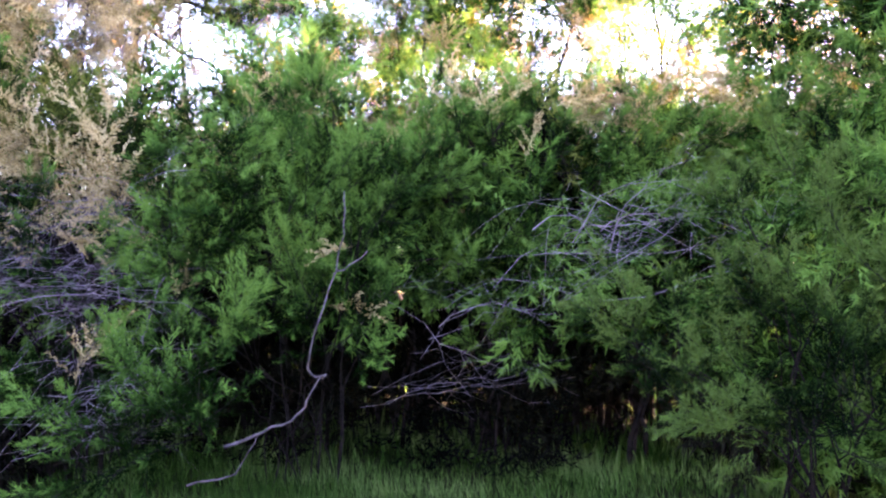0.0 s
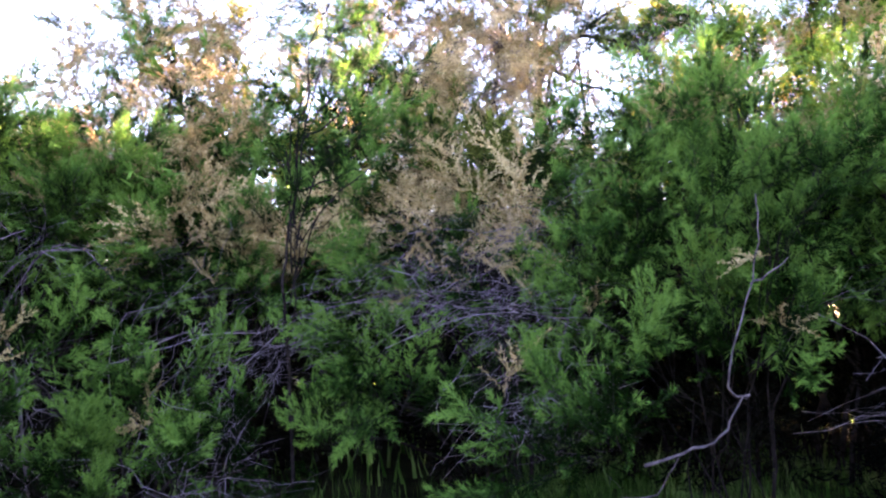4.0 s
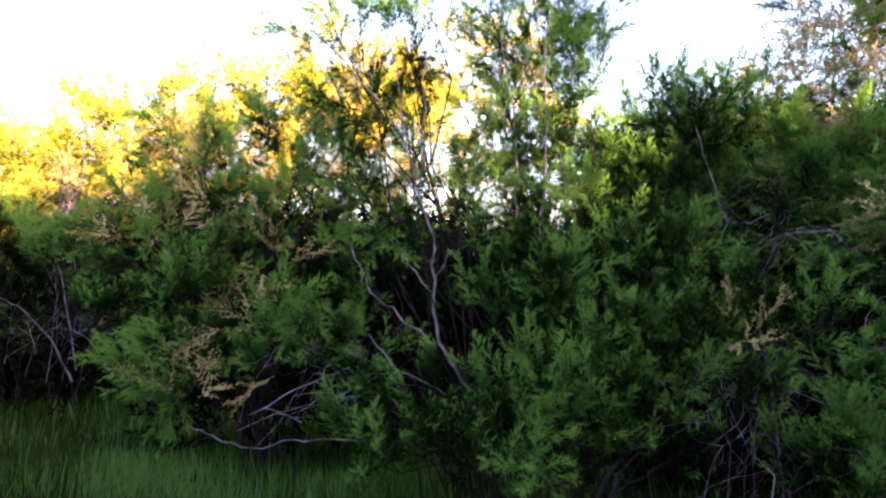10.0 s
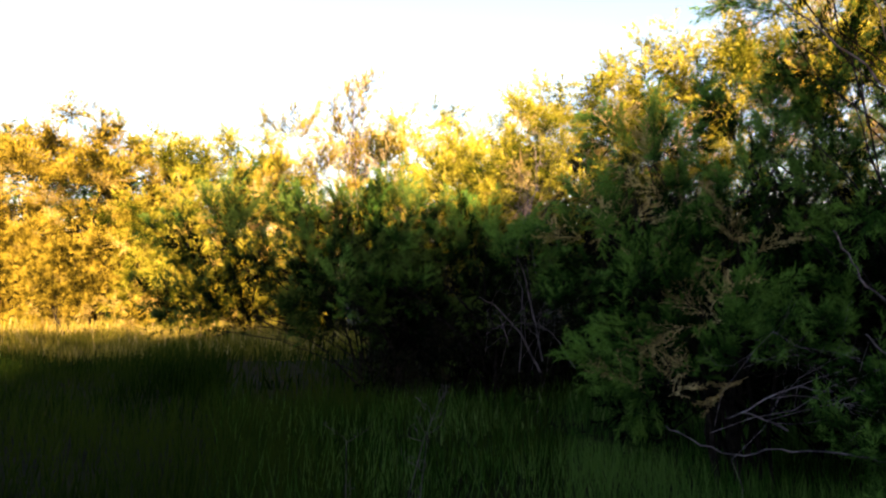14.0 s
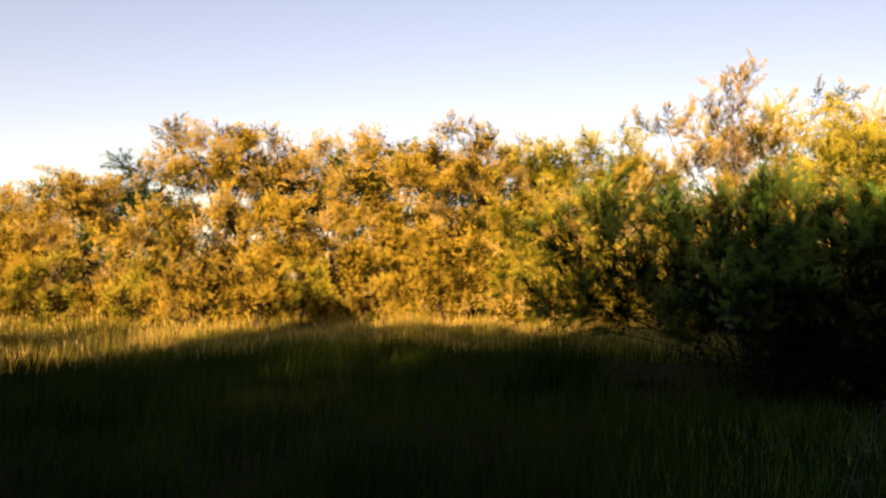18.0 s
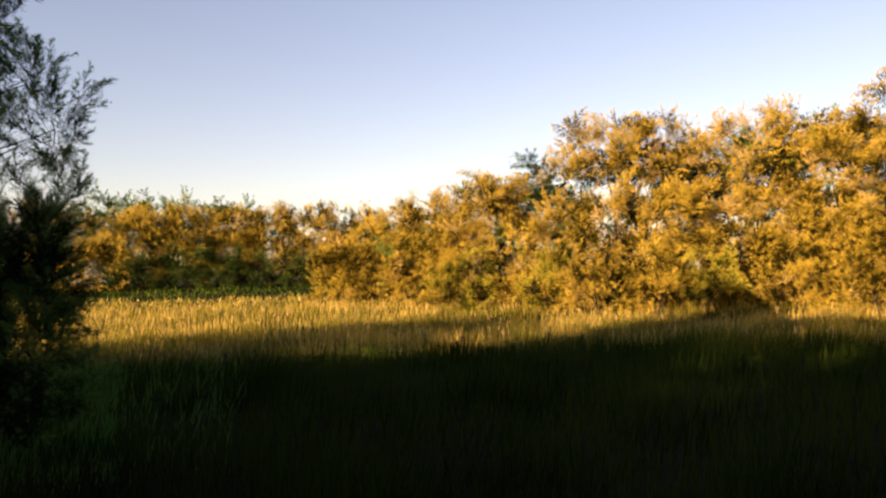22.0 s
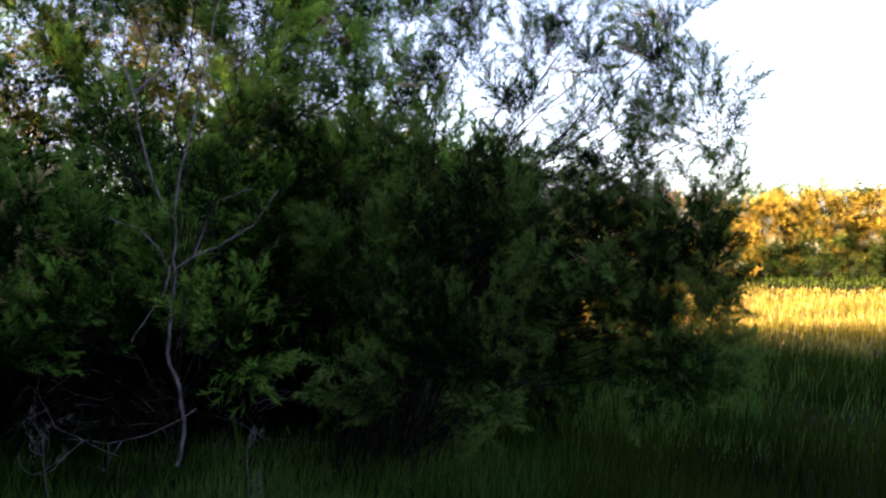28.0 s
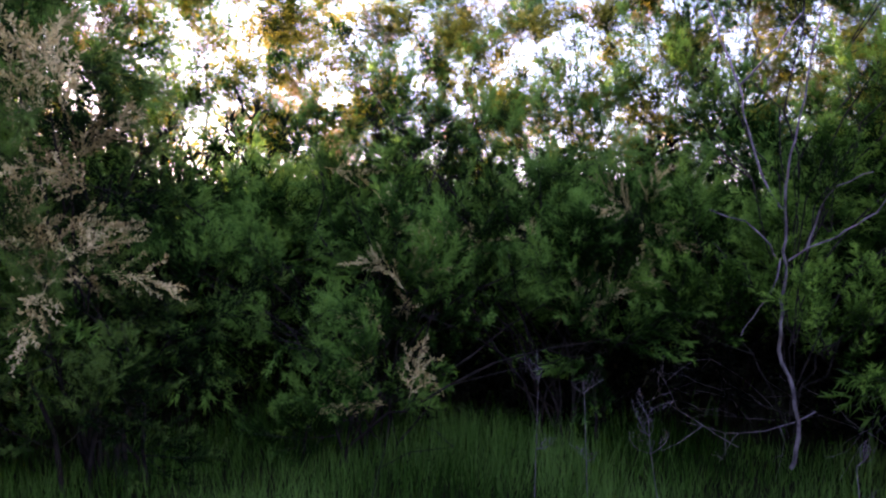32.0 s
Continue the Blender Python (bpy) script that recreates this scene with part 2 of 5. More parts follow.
def plumes(pile, p, way, length, rng, twigs=8, leaves=5, leaf=0.055, width=0.009, droop=0.25):
    """Feathery sprays: every spray is a bent axis with side twigs that carry thin leaves."""
    n = len(p)
    if not n:
        return
    s = (np.arange(twigs) + 0.6 + 0.5 * rng.random((n, twigs))) / (twigs + 0.4)
    down = np.array((0, 0, -1.0)) * droop
    axis = p[:, None] + (way[:, None] * s[..., None] + down * s[..., None] ** 2) * length[:, None, None]
    along = unit(way[:, None] + 2 * down * s[..., None])
    out = unit(np.cross(along, rng.normal(size=(n, twigs, 3))))
    tw = unit(along * 0.8 + out * (0.75 - 0.35 * s[..., None]))
    tl = length[:, None] * (0.42 - 0.22 * s) * (0.7 + 0.6 * rng.random((n, twigs)))
    q = (np.arange(leaves) + rng.random((n, twigs, leaves))) / leaves
    base = axis[:, :, None] + tw[:, :, None] * (tl[..., None] * q)[..., None]
    jit = unit(np.cross(np.broadcast_to(tw[:, :, None], base.shape), rng.normal(size=base.shape)))
    lw = unit(tw[:, :, None] * 0.9 + jit * 0.45)
    m = n * twigs * leaves
    pile.blades(base.reshape(m, 3), lw.reshape(m, 3), leaf * (0.6 + 0.8 * rng.random(m)), width * (0.7 + 0.6 * rng.random(m)), rng)


def racemes(pile, p, way, length, rng, count=12, size=0.045, thick=0.006, droop=0.35):
    """Faded flower sprays: small spindles in rows along a hanging axis."""
    n = len(p)
    if not n:
        return
    s = (np.arange(count) + rng.random((n, count))) / count
    down = np.array((0, 0, -1.0)) * droop
    axis = p[:, None] + (way[:, None] * s[..., None] + down * s[..., None] ** 2) * length[:, None, None]
    along = unit(way[:, None] + 2 * down * s[..., None])
    out = unit(np.cross(along, rng.normal(size=(n, count, 3))))
    tw = unit(along * 0.55 + out * 0.8 + down * 0.3).reshape(-1, 3)
    base = axis.reshape(-1, 3)
    m = len(base)
    ln = size * (0.6 + 0.8 * rng.random(m))
    a = unit(np.cross(tw, rng.normal(size=(m, 3))))
    b = np.cross(tw, a)
    mid = base + tw * (ln * 0.4)[:, None]
    th = thick * (0.7 + 0.6 * rng.random(m))[:, None]
    v = np.stack([base, mid + a * th, mid - a * th * 0.5 + b * th * 0.87, mid - a * th * 0.5 - b * th * 0.87, base + tw * ln[:, None]], 1)
    f = np.array([[0, 2, 1], [0, 3, 2], [0, 1, 3], [1, 2, 4], [2, 3, 4], [3, 1, 4]])
    pile.add(v, np.arange(m)[:, None, None] * 5 + f[None])


def in_lobe(rng, n, c, rh, rv, hollow=0.5):
    """Points in an uneven ellipsoid, most of them towards its skin, and their ways outwards."""
    u = unit(rng.normal(size=(n, 3)))
    r = hollow + (1 - hollow) * rng.random(n) ** 0.7
    bump = 1 + 0.22 * np.sin(5.1 * u[:, 0] + c[0] * 3) * np.cos(4.3 * u[:, 2] + c[1] * 2) + 0.14 * rng.normal(size=n)
    return c + u * (r * bump)[:, None] * np.array((rh, rh, rv)), u


def thin_twigs(pile, n, c, rh, rv, rng, way=(0, 0, 0.5), length=1.15, thick=0.0017, spread=0.34):
    """Bare dead twigs, each bowed, of uneven thickness and forking into side twigs."""
    p, u = in_lobe(rng, n, c, rh, rv, 0.0)
    for i in range(n):
        d = unit(np.asarray(way) + spread * rng.normal(size=3))
        ln = min(length, 1.2 * rh + 0.5) * (0.4 + 0.9 * rng.random())
        th = thick * (0.7 + 2.2 * rng.random() ** 4)
        pts = bend(p[i] - d * ln * 0.5, p[i] + d * ln * 0.5, 8, rng.normal(size=3) * 0.12 * ln + np.array((0, 0, 0.10 * ln)), rng, 0.022)
        pile.tube(pts, th, thick * 0.35, 4)
        for k in range(rng.integers(2, 5)):
            a = pts[rng.integers(2, 7)]
            e = unit(d + 0.5 * rng.normal(size=3)) * ln * (0.18 + 0.3 * rng.random())
            side = bend(a, a + e, 4, rng.normal(size=3) * 0.05 * ln, rng, 0.03)
            pile.tube(side, th * 0.55, thick * 0.25, 3)
            f = side[2]
            pile.tube(bend(f, f + unit(e / np.linalg.norm(e) + 0.6 * rng.normal(size=3)) * ln * 0.13, 3, (0, 0, 0.01), rng), th * 0.4, thick * 0.22, 3)


BOUGHS = {}


def bough_mesh(kind, variant, material, coarse=False):
    """A leafy bough or a flower spray, half a metre long, growing along +z and bending to +x. Few shapes serve all shrubs."""
    key = (kind, variant, material.name, coarse)
    if coarse == "cluster" and key not in BOUGHS:
        BOUGHS[key] = cluster_mesh(kind, variant, material)
    if key in BOUGHS:
        return BOUGHS[key]
    rng = np.random.default_rng(3000 + variant + (50 if kind == "flower_spray" else 0))
    pile = Pile()
    n = 9
    s = (np.arange(n) + 0.5 * rng.random(n)) / n
    turn = np.arange(n) * 2.4 + rng.normal(size=n) * 0.4
    start = np.stack([0.10 * s ** 2, np.zeros(n), 0.46 * s], 1) + rng.normal(size=(n, 3)) * 0.02
    out = np.stack([np.cos(turn), np.sin(turn), np.zeros(n)], 1)
    axis = unit(np.stack([0.5 * s, np.zeros(n), np.ones(n)], 1))
    way = unit(axis + out * (1.25 - 0.85 * s)[:, None] + 0.15 * rng.normal(size=(n, 3)))
    ln = (0.30 - 0.08 * s) * (0.75 + 0.5 * rng.random(n))
    spine = np.stack([0.10 * np.linspace(-0.1, 1, 5) ** 2, np.zeros(5), 0.46 * np.linspace(-0.1, 1, 5)], 1)
    pile.tube(spine, 0.0035, 0.0018, 3)
    curl = np.array((0.22, 0, 0.05)) if kind == "bough" else np.array((0.0, 0.0, 0.0))
    for i in range(0 if coarse and kind == "bough" else n):
        root = np.array((0.10 * s[i] ** 2, 0, 0.46 * s[i]))
        w = way[i] if kind == "bough" else unit(way[i] - np.array((0.2, 0, 0)))
        reach = ln[i]
        q = np.array((0.0, 0.5, 0.97))[:, None]
        pile.tube(np.concatenate([root[None], start[i] + (w * q[1:] + (curl if kind == "bough" else np.array((0, 0, 0.1))) * q[1:] ** 2) * reach]), 0.0020, 0.0010, 3)
    wood_faces = sum(len(f) for f in pile.f)
    if kind == "bough":
        tw, lv = (9, 7) if coarse else (19, 14)
        t = (np.arange(tw) + rng.random((n, tw))) / tw
        ax = start[:, None] + (way[:, None] * t[..., None] + np.array((0.22, 0, 0.05)) * t[..., None] ** 2) * ln[:, None, None]
        al = unit(way[:, None] + np.array((0.44, 0, 0.1)) * t[..., None])
        side = unit(np.cross(al, rng.normal(size=(n, tw, 3))))
        td = unit(al + side * (0.95 - 0.40 * t[..., None]))
        tl = ln[:, None] * (0.40 - 0.20 * t) * (0.7 + 0.6 * rng.random((n, tw)))
        q = (np.arange(lv) + rng.random((n, tw, lv))) / lv
        base = ax[:, :, None] + td[:, :, None] * (tl[..., None] * q)[..., None]
        jit = unit(np.cross(np.broadcast_to(td[:, :, None], base.shape), rng.normal(size=base.shape)))
        lw = unit(td[:, :, None] + jit * 0.75)
        m = n * tw * lv
        pile.blades(base.reshape(m, 3), lw.reshape(m, 3), (0.055 if coarse else 0.034) * (0.6 + 0.8 * rng.random(m)), (0.0095 if coarse else 0.0052) * (0.7 + 0.6 * rng.random(m)), rng,
                    np.array((1.0, 0, 0)) + 0.75 * rng.normal(size=(m, 3)))
    else:
        racemes(pile, start, unit(way - np.array((0.2, 0, 0))), ln * 1.0, rng, 24, 0.042, 0.0070, -0.1)
    # tone of each leaf, standing for shade inside the bough and light on its tips
    tip_fac = np.zeros(wood_faces)
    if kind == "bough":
        tip_fac = np.append(tip_fac, np.clip(0.15 + 0.55 * np.broadcast_to(t[..., None], q.shape) + 0.45 * q * np.broadcast_to(t[..., None], q.shape) + 0.25 * (s[:, None, None] - 0.5), 0, 1).ravel())
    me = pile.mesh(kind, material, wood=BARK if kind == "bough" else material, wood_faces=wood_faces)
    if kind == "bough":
        me.attributes.new("tip_light", "FLOAT", "FACE").data.foreach_set("value", tip_fac.astype(np.float32))
    BOUGHS[key] = me
    return me


def cluster_mesh(kind, variant, material):
    """Five boughs that fan out from one limb: the leaf masses of shrubs that stand farther off."""
    rng = np.random.default_rng(5000 + variant + (50 if kind == "flower_spray" else 0))
    pile, tip_facs, woods = Pile(), [], []
    for k in range(5):
        tilt = 0.0 if k == 0 else 0.75 + 0.35 * rng.random()
        az = k * 1.57 + rng.normal() * 0.2
        turn = Matrix.Rotation(az, 4, "Z") @ Matrix.Rotation(tilt, 4, "Y") @ Matrix.Rotation(rng.random() * 6.3, 4, "Z")
        m = np.array(turn.to_3x3()) * (0.75 + 0.4 * rng.random())
        src = bough_mesh(kind, int(rng.integers(4)), material, True)
        v = np.empty(len(src.vertices) * 3, np.float32)
        src.vertices.foreach_get("co", v)
        f = np.empty(len(src.polygons) * 3, np.int32)
        src.loops.foreach_get("vertex_index", f)
        w = np.empty(len(src.polygons), np.int32)
        src.polygons.foreach_get("material_index", w)
        woods.append(w)
        pile.add(v.reshape(-1, 3) @ m.T + np.array((0, 0, 0.10 + 0.25 * rng.random())), f)
        if kind == "bough":
            g = np.empty(len(src.polygons), np.float32)
            src.attributes["tip_light"].data.foreach_get("value", g)
            tip_facs.append(g)
    me = pile.mesh(kind, material, wood=BARK if kind == "bough" else material)
    me.polygons.foreach_set("material_index", np.concatenate(woods))
    if tip_facs:
        me.attributes.new("tip_light", "FLOAT", "FACE").data.foreach_set("value", np.concatenate(tip_facs))
    return me


def place_bough(root, kind, variant, material, at, way, size, rng, up=1.0, coarse=False):
    z = Vector(way).normalized()
    x = Vector((0, 0, up)) - z * z.z * up
    if x.length < 0.15:
        x = Vector((rng.normal(), rng.normal(), 0)) - z * (z.x * 0.3)
        x = x - z * x.dot(z)
    x.normalize()
    y = z.cross(x)
    turn = Matrix((x, y, z)).transposed().to_4x4() @ Matrix.Rotation(rng.normal() * 0.6, 4, "Z")
    ob = new(kind, bough_mesh(kind, variant, material, coarse))
    ob.parent = root
    k = size
    ob.matrix_basis = Matrix.Translation(Vector(at) - root.location) @ turn @ Matrix.Diagonal((k, k, k, 1))
    return ob


def shrub(name, label, base, lobes, seed, leaf_material=LEAF, density=1.0, size=0.85, flower=0.0, dead=0, dead_at=None,
          dead_way=(0, 0, 0.5), lift=0.45, droop=0.25, stems=(), bark=BARK, category="shrub", group="", lean=(0, 0, 0), airy=0.0, trunk=0.022, leafy=0.35, grade=False, stem_bark=None, shade_leaf=None, rise=0.0, bloom_material=FLOWER, stem_size=1.0):
    """A shrub: limbs from its base to each lobe of the crown, leafy boughs, faded flower sprays and dead twigs.
    lobes: (yaw, distance, height, half width, half height[, share of flowers]); size: how large its boughs are."""
    rng = np.random.default_rng(seed)
    b0 = polar(*base)
    b0[2] = float(ground_z(b0[0], b0[1])) - 0.03
    root = new(name)
    root.location = b0
    tagged(root, label, category, group)
    for k, path in enumerate(stems):
        pts = [polar(*q) for q in path]
        pts[0][2] = max(pts[0][2], float(ground_z(pts[0][0], pts[0][1])) - 0.02)
        q = [pts[0]] + pts + [pts[-1]]
        fine = []
        for i in range(1, len(q) - 2):
            for t in (0.0, 0.25, 0.5, 0.75):
                fine.append(0.5 * (2 * q[i] + (q[i + 1] - q[i - 1]) * t + (2 * q[i - 1] - 5 * q[i] + 4 * q[i + 1] - q[i + 2]) * t ** 2
                                   + (3 * q[i] - q[i - 1] - 3 * q[i + 1] + q[i + 2]) * t ** 3) + rng.normal(size=3) * 0.007)
        fine.append(pts[-1])
        pile = Pile()
        pile.tube(fine, stem_size * (0.0125 if k == 0 else (0.008 if k < 3 else 0.006)), 0.003 * stem_size, 6)
        part("stem", pile, stem_bark or PALE_BARK, root, "" if stem_bark else "pale grey bare stem", True)
    wood = Pile()
    for lobe in lobes:
        yaw, d, z, rh, rv = lobe[:5]
        share = lobe[5] if len(lobe) > 5 else flower
        # lobes below 1.3 m can take the near-black colour that stands for shade
        leaf = shade_leaf if shade_leaf is not None and z < 1.3 else leaf_material
        c = polar(yaw, d, z)
        limb = wood if grade == "cluster" else Pile()
        foot = b0 + np.append(rng.normal(size=2) * (0.02 if rise else 0.14), rise * z)
        out = (c - foot) * np.array((1, 1, 0))
        path = bend(foot, c + np.array((0, 0, rv * 0.5)), 8, -out * 0.16 + np.array((0, 0, 0.10)), rng, 0.025)
        limb.tube(path, trunk * ((0.4 if rise else 0.6) + 0.5 * rng.random()) * (0.45 if rise else 1.0), 0.005 * size ** 0.5, 5)
        area = 4.2 * rh * rh + 8.4 * rh * rv
        n = max(3, int(density * (2.4 * area / (size * (1.75 if grade == "cluster" else 1.0)) ** 2 + (2 if grade == "cluster" else 3.5))))
        # even spread over the lobe, jittered
        i = np.arange(n) + 0.5
        uz = 1 - 1.86 * i / n
        az = i * 2.39996 + rng.random() * 6
        u = unit(np.stack([np.cos(az) * np.sqrt(1 - uz ** 2 + 0.02), np.sin(az) * np.sqrt(1 - uz ** 2 + 0.02), uz], 1) + 0.22 * rng.normal(size=(n, 3)))
        r = 0.30 + 0.56 * rng.random(n) ** 0.6
        p = c + u * r[:, None] * np.array((rh, rh, rv))
        p[:, 2] = np.maximum(p[:, 2], ground_z(p[:, 0], p[:, 1]) + 0.06)
        way = unit(u * 0.9 + np.array((0, 0, lift)) + np.asarray(lean) + 0.30 * rng.normal(size=(n, 3)))
        way[:, 2] = np.maximum(way[:, 2], -0.35)
        for j in range(n):
            if airy and rng.random() < airy * max(0.0, u[j, 2] + 0.3):
                continue
            bloom = rng.random() < share * min(1.3, max(0.6, 0.9 + 0.5 * u[j, 2]))
            sz = size * (0.75 + 0.5 * rng.random())
            up = -1.0 if rng.random() < droop else 1.0
            for twin in range((2 if share > 0.6 and grade != "cluster" else 1) if bloom else 0):
                place_bough(root, "flower_spray", int(rng.integers(4)), bloom_material, p[j] + rng.normal(size=3) * 0.10 * twin, unit(way[j] + np.array((0, 0, -0.15)) + rng.normal(size=3) * 0.5 * twin),
                            sz * (0.95 if share > 0.6 else 0.66), rng, -1.0, grade)
            if not bloom or rng.random() < leafy:
                place_bough(root, "bough", int(rng.integers(6)), leaf, p[j], way[j], sz, rng, up, grade)
            if j % 2 == 0 and (size < 1.4 or j % 4 == 0):
                limb.tube(bend(path[rng.integers(4, 8)], p[j], 4, np.array((0, 0, -0.03)), rng, 0.05), 0.006 * size ** 0.5, 0.003 * size ** 0.5, 3)
        if grade != "cluster":
            part("limb", limb, bark, root, "", True)
    part("limb", wood, bark, root, "", True)
    if dead:
        for yaw, d, z, rh, rv, cnt in dead_at:
            sticks = Pile()
            thin_twigs(sticks, int(cnt * dead), polar(yaw, d, z), rh, rv, rng, dead_way)
            part("dead_brush", sticks, DEAD, root, "tangle of bare grey dead twigs", True)
    return root


# ---- ground ----
def build_ground():
    """One sheet, fine in the clearing and coarse towards the horizon."""
    radii = np.concatenate([np.linspace(0.0, 30, 61), np.geomspace(32, 1500, 40)])
    turns = np.linspace(0, 2 * np.pi, 144, endpoint=False)
    x = MID[0] + radii[:, None] * np.cos(turns)
    y = MID[1] + radii[:, None] * np.sin(turns)
    v = np.stack([x, y, ground_z(x, y)], -1).reshape(-1, 3)
    n = len(turns)
    i, k = np.meshgrid(np.arange(len(radii) - 1), np.arange(n), indexing="ij")
    a, b = (i * n + k).ravel(), (i * n + (k + 1) % n).ravel()
    pile = Pile()
    pile.add(v, np.concatenate([np.stack([a, a + n, b + n], 1), np.stack([a, b + n, b], 1)]))
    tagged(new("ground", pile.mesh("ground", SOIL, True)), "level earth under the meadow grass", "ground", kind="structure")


build_ground()


def grass(name, label, sectors, seed, material, dry=None):
    """Blades of meadow grass. sectors: (yaw from, yaw to, near, far, blades a square metre, height, width)."""
    rng = np.random.default_rng(seed)
    pile, heads = Pile(), Pile()
    for y0, y1, d0, d1, per, tall, wide in sectors:
        area = radians(abs(y1 - y0)) * (d1 * d1 - d0 * d0) / 2
        n = int(area * per)
        yaw = np.radians(y0 + (y1 - y0) * rng.random(n))
        d = np.sqrt(d0 * d0 + (d1 * d1 - d0 * d0) * rng.random(n))
        x, y = MID[0] - d * np.sin(yaw), MID[1] + d * np.cos(yaw)
        tuft = 0.75 + 0.35 * np.sin(2.3 * x + 1.1 * np.sin(1.7 * y)) * np.cos(1.9 * y + 0.8 * np.sin(1.3 * x)) + 0.2 * np.sin(0.7 * x + 0.4) * np.sin(0.9 * y)
        h = tall * tuft * (0.45 + 0.75 * rng.random(n))
        foot = np.stack([x, y, ground_z(x, y) - 0.01], 1)
        lean = np.stack([rng.normal(size=n) * 0.22 - 0.10, rng.normal(size=n) * 0.22, np.ones(n)], 1)
        lean = unit(lean)
        side = unit(np.cross(lean, unit(rng.normal(size=(n, 3)) * np.array((1, 1, 0.1)))))
        w = (wide * (0.6 + 0.8 * rng.random(n)))[:, None] / 2
        mid = foot + lean * (h * 0.55)[:, None]
        fall = np.stack([rng.normal(size=n) * 0.30 - 0.08, rng.normal(size=n) * 0.30, np.full(n, 0.75)], 1)
        tip = mid + unit(lean + 0.8 * fall) * (h * 0.5)[:, None]
        v = np.stack([foot - side * w, foot + side * w, mid + side * w * 0.8, mid - side * w * 0.8, tip], 1)
        pile.add(v, np.arange(n)[:, None, None] * 5 + np.array([[0, 1, 2], [0, 2, 3], [3, 2, 4]])[None])
        if dry is not None:
            pick = rng.random(n) < 0.06
            top = tip[pick]
            m = len(top)
            up = unit(np.stack([rng.normal(size=m) * 0.2, rng.normal(size=m) * 0.2, np.ones(m)], 1))
            heads.blades(top - up * 0.10, up, tall * 0.42 * (0.6 + 0.6 * rng.random(m)), wide * 1.9, rng)
    ob = tagged(new(name, pile.mesh(name, material)), label, "grass", kind="stuff")
    if heads.n:
        tagged(new("grass_seed_heads", heads.mesh("grass_seed_heads", dry)), "pale ripening seed heads of the meadow grass", "grass", kind="stuff")
    return ob


grass("short_grass", "short fresh green grass at the foot of the thicket", [
    (-32, 24, 3.6, 9.0, 1300, 0.20, 0.0045), 
    (-34, 112, 7.0, 20.0, 22, 0.35, 0.03),
], 10, LAWN)
grass("shaded_grass", "grass along the shaded thicket, darkened in its colour", [
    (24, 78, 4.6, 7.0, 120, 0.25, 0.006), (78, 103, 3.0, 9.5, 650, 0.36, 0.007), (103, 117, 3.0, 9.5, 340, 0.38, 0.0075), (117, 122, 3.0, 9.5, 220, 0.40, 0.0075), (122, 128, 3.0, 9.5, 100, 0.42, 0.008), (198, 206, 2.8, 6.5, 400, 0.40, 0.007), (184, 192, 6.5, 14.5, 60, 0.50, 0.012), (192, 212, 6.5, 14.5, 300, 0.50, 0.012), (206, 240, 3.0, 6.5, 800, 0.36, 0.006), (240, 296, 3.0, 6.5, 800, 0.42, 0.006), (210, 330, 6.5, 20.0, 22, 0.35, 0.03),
], 13, GRASS_DIM)
grass("trodden_grass", "short trodden grass in the middle of the clearing", [(0, 360, 0.0, 3.8, 700, 0.22, 0.007)], 14, GRASS_DIM)
grass("clearing_grass", "tall grass of the clearing, its shade put into the dark green", [
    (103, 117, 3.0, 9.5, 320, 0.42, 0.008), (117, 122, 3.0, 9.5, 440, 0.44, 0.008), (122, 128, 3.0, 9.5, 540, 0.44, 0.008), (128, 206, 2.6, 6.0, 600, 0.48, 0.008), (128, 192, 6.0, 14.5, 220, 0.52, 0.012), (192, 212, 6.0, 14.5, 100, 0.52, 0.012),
    # the strip beyond 40 m is a shadowed dip, darkened by the same colour
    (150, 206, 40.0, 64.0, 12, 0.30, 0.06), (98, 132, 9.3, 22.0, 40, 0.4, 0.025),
], 11, GRASS_SHADED)
# starts at the edge of the thicket's shadow, hence the sun-gold colour
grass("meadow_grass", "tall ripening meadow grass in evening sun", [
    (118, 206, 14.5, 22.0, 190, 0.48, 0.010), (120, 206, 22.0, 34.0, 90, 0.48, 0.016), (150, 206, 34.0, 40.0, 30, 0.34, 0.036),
], 12, GRASS_SUNLIT, FLOWER)

